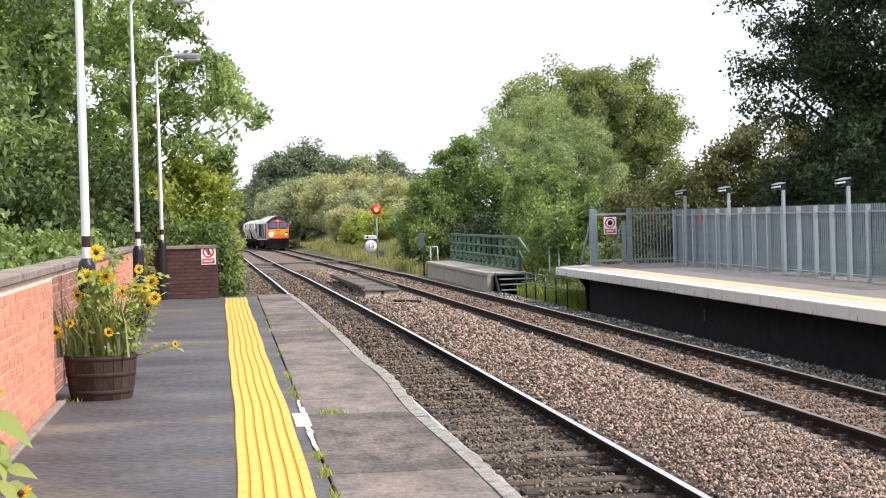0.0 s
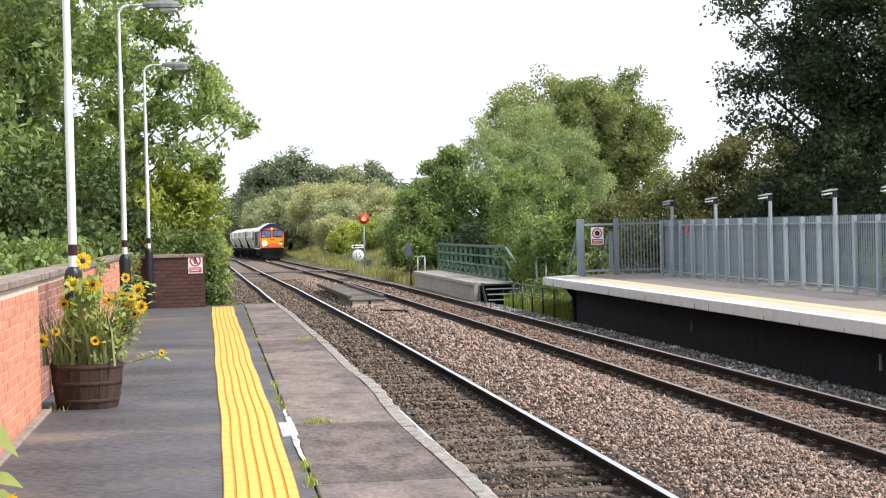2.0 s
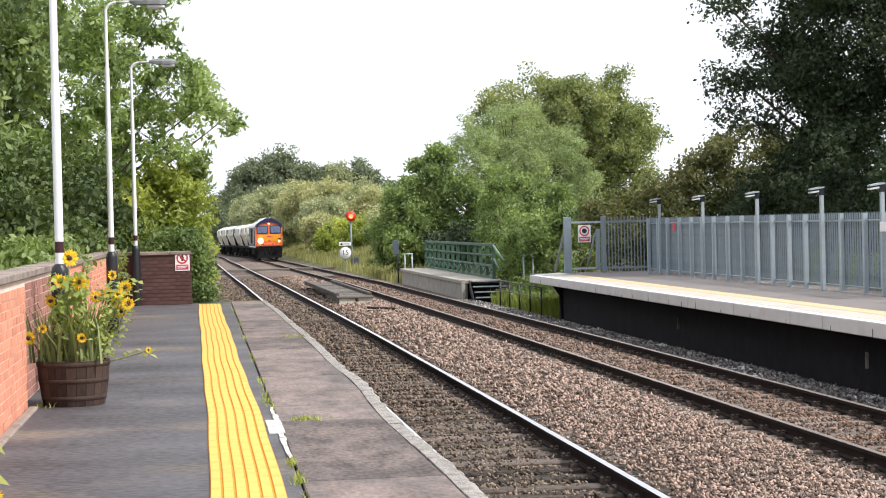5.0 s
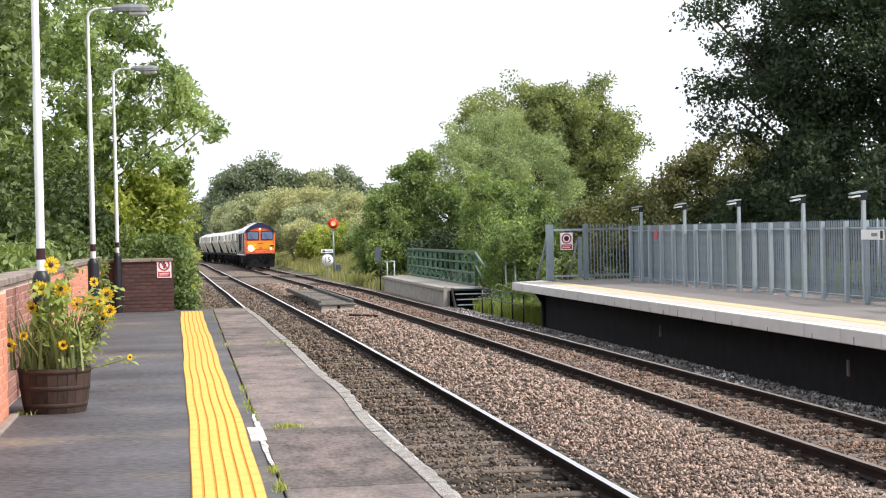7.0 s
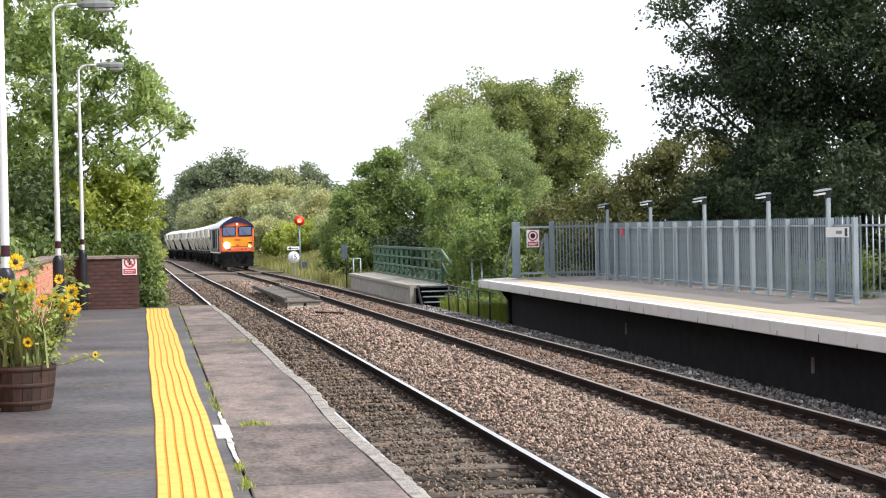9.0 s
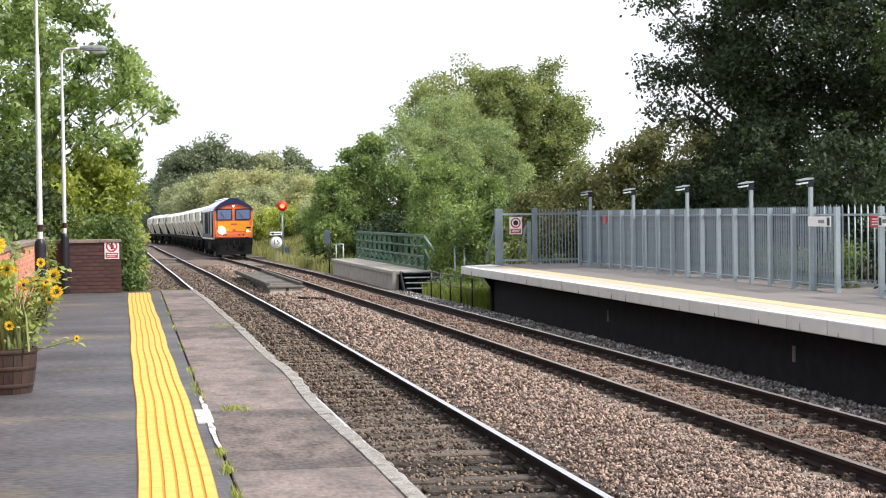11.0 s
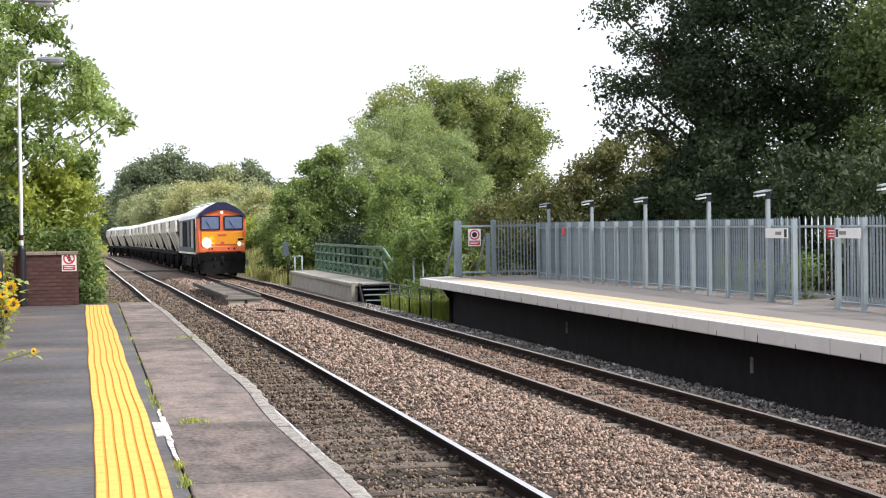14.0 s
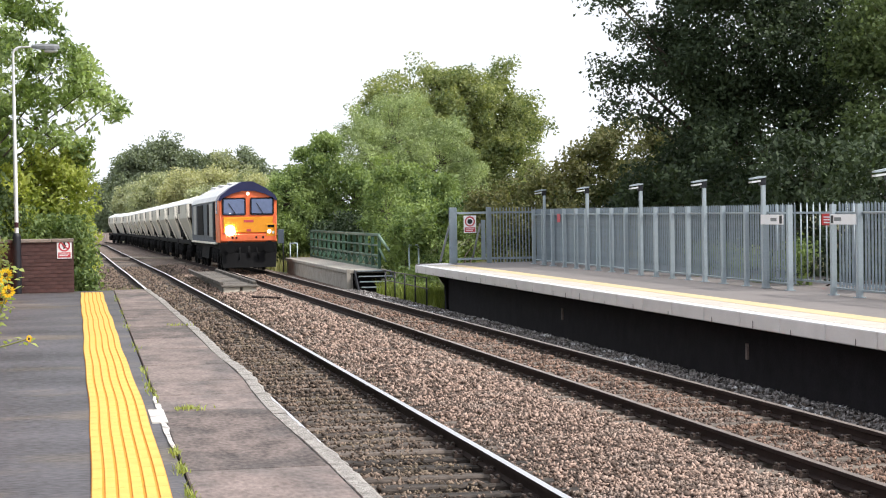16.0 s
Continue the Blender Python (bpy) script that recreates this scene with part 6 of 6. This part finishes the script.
tree("bush", "hawthorn hedge turning rusty behind the fence", (16.0, 55, -0.3), [(13.0, 55, 1.2, 1.0, 1.6, 1.6), (14.3, 55, 1.3, 1.2, 2.0, 1.7), (15.6, 55, 1.8, 1.3, 2.0, 1.8), (17.0, 55, 2.3, 1.5, 2.2, 2.0), (18.8, 54, 2.2, 1.8, 2.4, 2.1)], 60000, 0.07, M["leaf_autumn"], 23, trunk=0.08, category="bush", twigs=1000, sigma=0.2, clump=0.35)
tree("bush", "dark hedge along the back of the platform", (17.2, 36, -0.3), [(15.6, 33, 1.2, 1.4, 2.6, 1.9), (15.8, 37.5, 1.3, 1.4, 2.6, 2.0), (15.8, 42, 1.4, 1.4, 2.6, 2.0), (15.8, 47, 1.5, 1.4, 2.6, 1.9), (15.9, 28.5, 1.2, 1.4, 2.6, 1.9), (16.4, 24, 1.2, 1.4, 2.6, 1.9)], 70000, 0.07, M["leaf_shade"], 24, trunk=0.05, category="bush", twigs=1400, sigma=0.17, clump=0.4)
tree("bush", "pale weedy shrubs pressed behind the fence", (13.6, 33, -0.1), [(13.4, 33.4, 0.35, 0.3, 1.6, 0.5), (13.5, 37.5, 0.3, 0.3, 1.8, 0.45), (13.6, 26.5, 0.4, 0.35, 1.6, 0.5)], 5000, 0.045, M["leaf_mid"], 26, trunk=0.02, category="bush")
tree("bush", "light green saplings behind the platform gate", (12.6, 60, -0.6), [(11.6, 60, 0.6, 1.0, 1.6, 1.3), (13.0, 62, 0.7, 1.2, 1.6, 1.2), (14.2, 63, 0.6, 1.0, 1.4, 1.2), (10.9, 66, 1.5, 0.9, 1.4, 1.9)], 26000, 0.07, M["leaf_mid"], 25, trunk=0.04, category="bush", twigs=500, sigma=0.15, clump=0.32)

tree("tree", "large round green tree turning gold on top", (27, 130, -1), [(23.3, 130, 8.6, 4.2, 4.5, 3.6), (29.0, 131, 7.9, 4.4, 4.5, 3.7), (30.6, 131, 5.0, 3.3, 4, 3.4), (26.2, 129, 8.9, 3.8, 3.5, 2.7), (31.5, 128, 1.6, 2.4, 3, 2.2), (26.6, 130, 7.2, 5.4, 4.5, 4.4)], 110000, 0.12, M["leaf_gold"], 31, trunk=0.4, twigs=1700, sigma=0.34, clump=0.9, clumps=200)
tree("tree", "silvery green willow like tree", (19.6, 108, -1), [(18.4, 108, 5.4, 2.9, 3.2, 3.2), (16.6, 107, 4.8, 1.7, 2.8, 2.4), (21.2, 109, 4.4, 2.4, 3, 2.8), (22.8, 109, 2.4, 1.7, 3, 2.2), (19.0, 107, 1.8, 3.4, 3.0, 2.0)], 110000, 0.085, M["leaf_willow"], 32, trunk=0.2, aspect=0.34, twigs=2400, sigma=0.2, clump=0.5, clumps=300)
tree("tree", "fresh green tree beside the walkway", (12.0, 92, -1), [(11.6, 92, 3.3, 1.2, 1.6, 1.9), (10.2, 91, 2.1, 1.3, 1.8, 1.7), (9.9, 91, 0.5, 1.2, 2.0, 1.2), (13.4, 91, 2.2, 1.5, 1.8, 1.9), (12.4, 91, 0.4, 1.8, 2.0, 1.4), (12.1, 92, 4.6, 0.5, 0.8, 0.9)], 60000, 0.085, M["leaf_mid"], 33, trunk=0.14, twigs=1000, sigma=0.2, clump=0.45, clumps=110)
tree("bush", "leafy bushes behind the green parapet", (12.6, 80, -1), [(13.8, 78, 1.0, 1.2, 2.4, 1.9), (12.6, 74, 0.6, 1.0, 2.0, 1.6), (12.0, 68, 0.2, 1.0, 1.6, 1.4), (15.0, 80, 1.4, 1.4, 2.0, 2.2)], 36000, 0.085, M["leaf_mid"], 34, trunk=0.06, category="bush", twigs=700, sigma=0.18, clump=0.4)
# the thicket's shade is in its leaf colour
tree("bush", "dark shaded thicket under the willow", (12.0, 84, -1), [(11.9, 84, 0.2, 1.4, 1.6, 1.2), (14.8, 84, 0.6, 1.4, 1.6, 1.4)], 16000, 0.085, M["leaf_shade"], 36, trunk=0.06, category="bush")
tree("bush", "dark ivy tangle beside the black steps", (10.6, 60, -1), [(10.9, 62, 0.2, 0.5, 1.2, 1.2), (10.5, 57.5, -0.8, 0.5, 1.2, 0.5), (9.95, 56.0, -1.0, 0.35, 1.4, 0.35)], 10000, 0.06, M["leaf_mid"], 35, trunk=0.03, category="bush")
# distant wood: a dark crest with lower pale growth before it, haze in leaf colours
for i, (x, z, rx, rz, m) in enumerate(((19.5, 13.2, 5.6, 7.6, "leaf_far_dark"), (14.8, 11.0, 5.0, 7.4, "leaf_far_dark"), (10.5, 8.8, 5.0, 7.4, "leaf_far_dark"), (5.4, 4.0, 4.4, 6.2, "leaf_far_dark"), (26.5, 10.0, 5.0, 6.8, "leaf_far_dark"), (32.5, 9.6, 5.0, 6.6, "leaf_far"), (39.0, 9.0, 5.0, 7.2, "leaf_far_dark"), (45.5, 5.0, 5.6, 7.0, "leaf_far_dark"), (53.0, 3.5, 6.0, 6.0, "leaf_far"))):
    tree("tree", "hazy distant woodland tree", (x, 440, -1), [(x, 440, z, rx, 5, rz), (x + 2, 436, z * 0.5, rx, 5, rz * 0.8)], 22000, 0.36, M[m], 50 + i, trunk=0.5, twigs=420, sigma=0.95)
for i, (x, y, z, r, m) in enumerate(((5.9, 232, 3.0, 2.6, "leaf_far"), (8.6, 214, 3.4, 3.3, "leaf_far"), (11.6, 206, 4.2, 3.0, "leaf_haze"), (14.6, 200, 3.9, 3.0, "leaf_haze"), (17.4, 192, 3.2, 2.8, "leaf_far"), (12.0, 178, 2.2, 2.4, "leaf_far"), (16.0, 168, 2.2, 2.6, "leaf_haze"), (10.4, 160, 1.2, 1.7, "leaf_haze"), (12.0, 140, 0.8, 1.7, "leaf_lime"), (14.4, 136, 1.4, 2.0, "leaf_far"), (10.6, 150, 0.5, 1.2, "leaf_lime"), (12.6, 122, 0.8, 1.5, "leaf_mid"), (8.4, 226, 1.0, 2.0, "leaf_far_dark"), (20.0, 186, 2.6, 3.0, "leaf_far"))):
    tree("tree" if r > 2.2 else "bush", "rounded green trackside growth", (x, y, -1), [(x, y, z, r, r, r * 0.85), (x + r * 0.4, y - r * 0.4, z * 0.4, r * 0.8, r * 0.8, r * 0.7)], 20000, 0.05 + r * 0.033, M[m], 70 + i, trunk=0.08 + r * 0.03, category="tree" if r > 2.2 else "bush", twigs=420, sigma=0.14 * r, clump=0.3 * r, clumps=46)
for i, (x, y, z, r) in enumerate(((-4.2, 66, 1.6, 2.4), (-5.4, 90, 1.6, 2.8), (-6.0, 125, 1.4, 3.0), (-6.5, 170, 1.2, 3.4))):
    tree("tree", "green trees along the cutting side", (x, y, -1), [(x, y, z, r * 0.9, r * 1.4, r * 1.1)], 14000, 0.14 + 0.03 * i, M["leaf_mid"], 90 + i, trunk=0.12)

# grass
spots = [(rng.normal(0.525, 0.022), y, 0.0) for y in np.concatenate([rng.normal(c, s, n) for c, s, n in ((15.9, 0.4, 60), (17.6, 0.3, 24), (21.0, 0.5, 24), (25, 0.6, 16), (29, 0.8, 20), (33.5, 0.8, 30), (11.5, 0.1, 40), (10.7, 0.12, 60), (9.7, 0.2, 50))])]
spots += [(rng.normal(0.76, 0.06), rng.normal(14.05, 0.05), 0.0) for _ in range(90)]
spots += [(rng.normal(1.2, 0.1), rng.normal(24.9, 0.05), 0.0) for _ in range(40)]
spots += [(rng.uniform(-1.45, -1.3), rng.normal(16.0, 0.1), 0.0) for _ in range(60)]
grass_patch("weeds", "small green weeds in the slab joints", spots, 0.042, M["weed"], 0.006, 1.1)
spots = [(x + bend(y), y, -1.2 + max(0, (x - 10.5) * 0.3)) for x, y in zip(rng.uniform(9.5, 13.5, 17000), rng.uniform(84, 225, 17000))]
grass_patch("dry_grass", "pale dry grass on the lineside bank", spots, 0.5, M["straw"], 0.025)
spots = [(x, y, -1.25) for x, y in zip(rng.uniform(9.3, 10.6, 4200), rng.uniform(48.6, 58.5, 4200))]
grass_patch("long_grass", "long green grass by the platform ramp", spots, 0.55, M["grass"], 0.014)
spots = [(x, y, -1.15) for x, y in zip(rng.uniform(0.3, 1.7, 2600), rng.uniform(38, 60, 2600))]
grass_patch("long_grass", "weeds beyond the platform end", spots, 0.35, M["grass"], 0.012)
scatter_stones()

LOCO, LOCO_WHEELS = locomotive()
for o in LOCO.children_recursive:
    if not o.name.startswith("wheel_set"):
        o.data.transform(Matrix.Diagonal((0.92, 1, 1, 1)))
WAGON = [hopper_wagon()]
for i in range(WAGONS - 1):
    WAGON.append(copy_thing(WAGON[0], pose(0, 0, 0)))


def motions():
    steps = [i * 0.5 for i in range(33)]
    walk(LOCO, [(t, on_track(front_at(t), LOCO_LEN)) for t in steps])
    for i, w in enumerate(WAGON):
        d = LOCO_LEN + i * WAGON_LEN
        walk(w, [(t, on_track(front_at(t) + d, WAGON_LEN)) for t in steps])
    ticks = [i / 15 for i in range(241)]
    for w in LOCO_WHEELS + [o for v in WAGON[:5] for o in v.children if o.name.startswith("wheel_set")]:
        walk(w, [(t, pose(0, w["axle_y"], w["radius"]) @ Matrix.Rotation((front_at(t) - front_at(0)) / w["radius"], 4, "X")) for t in ticks])


motions()
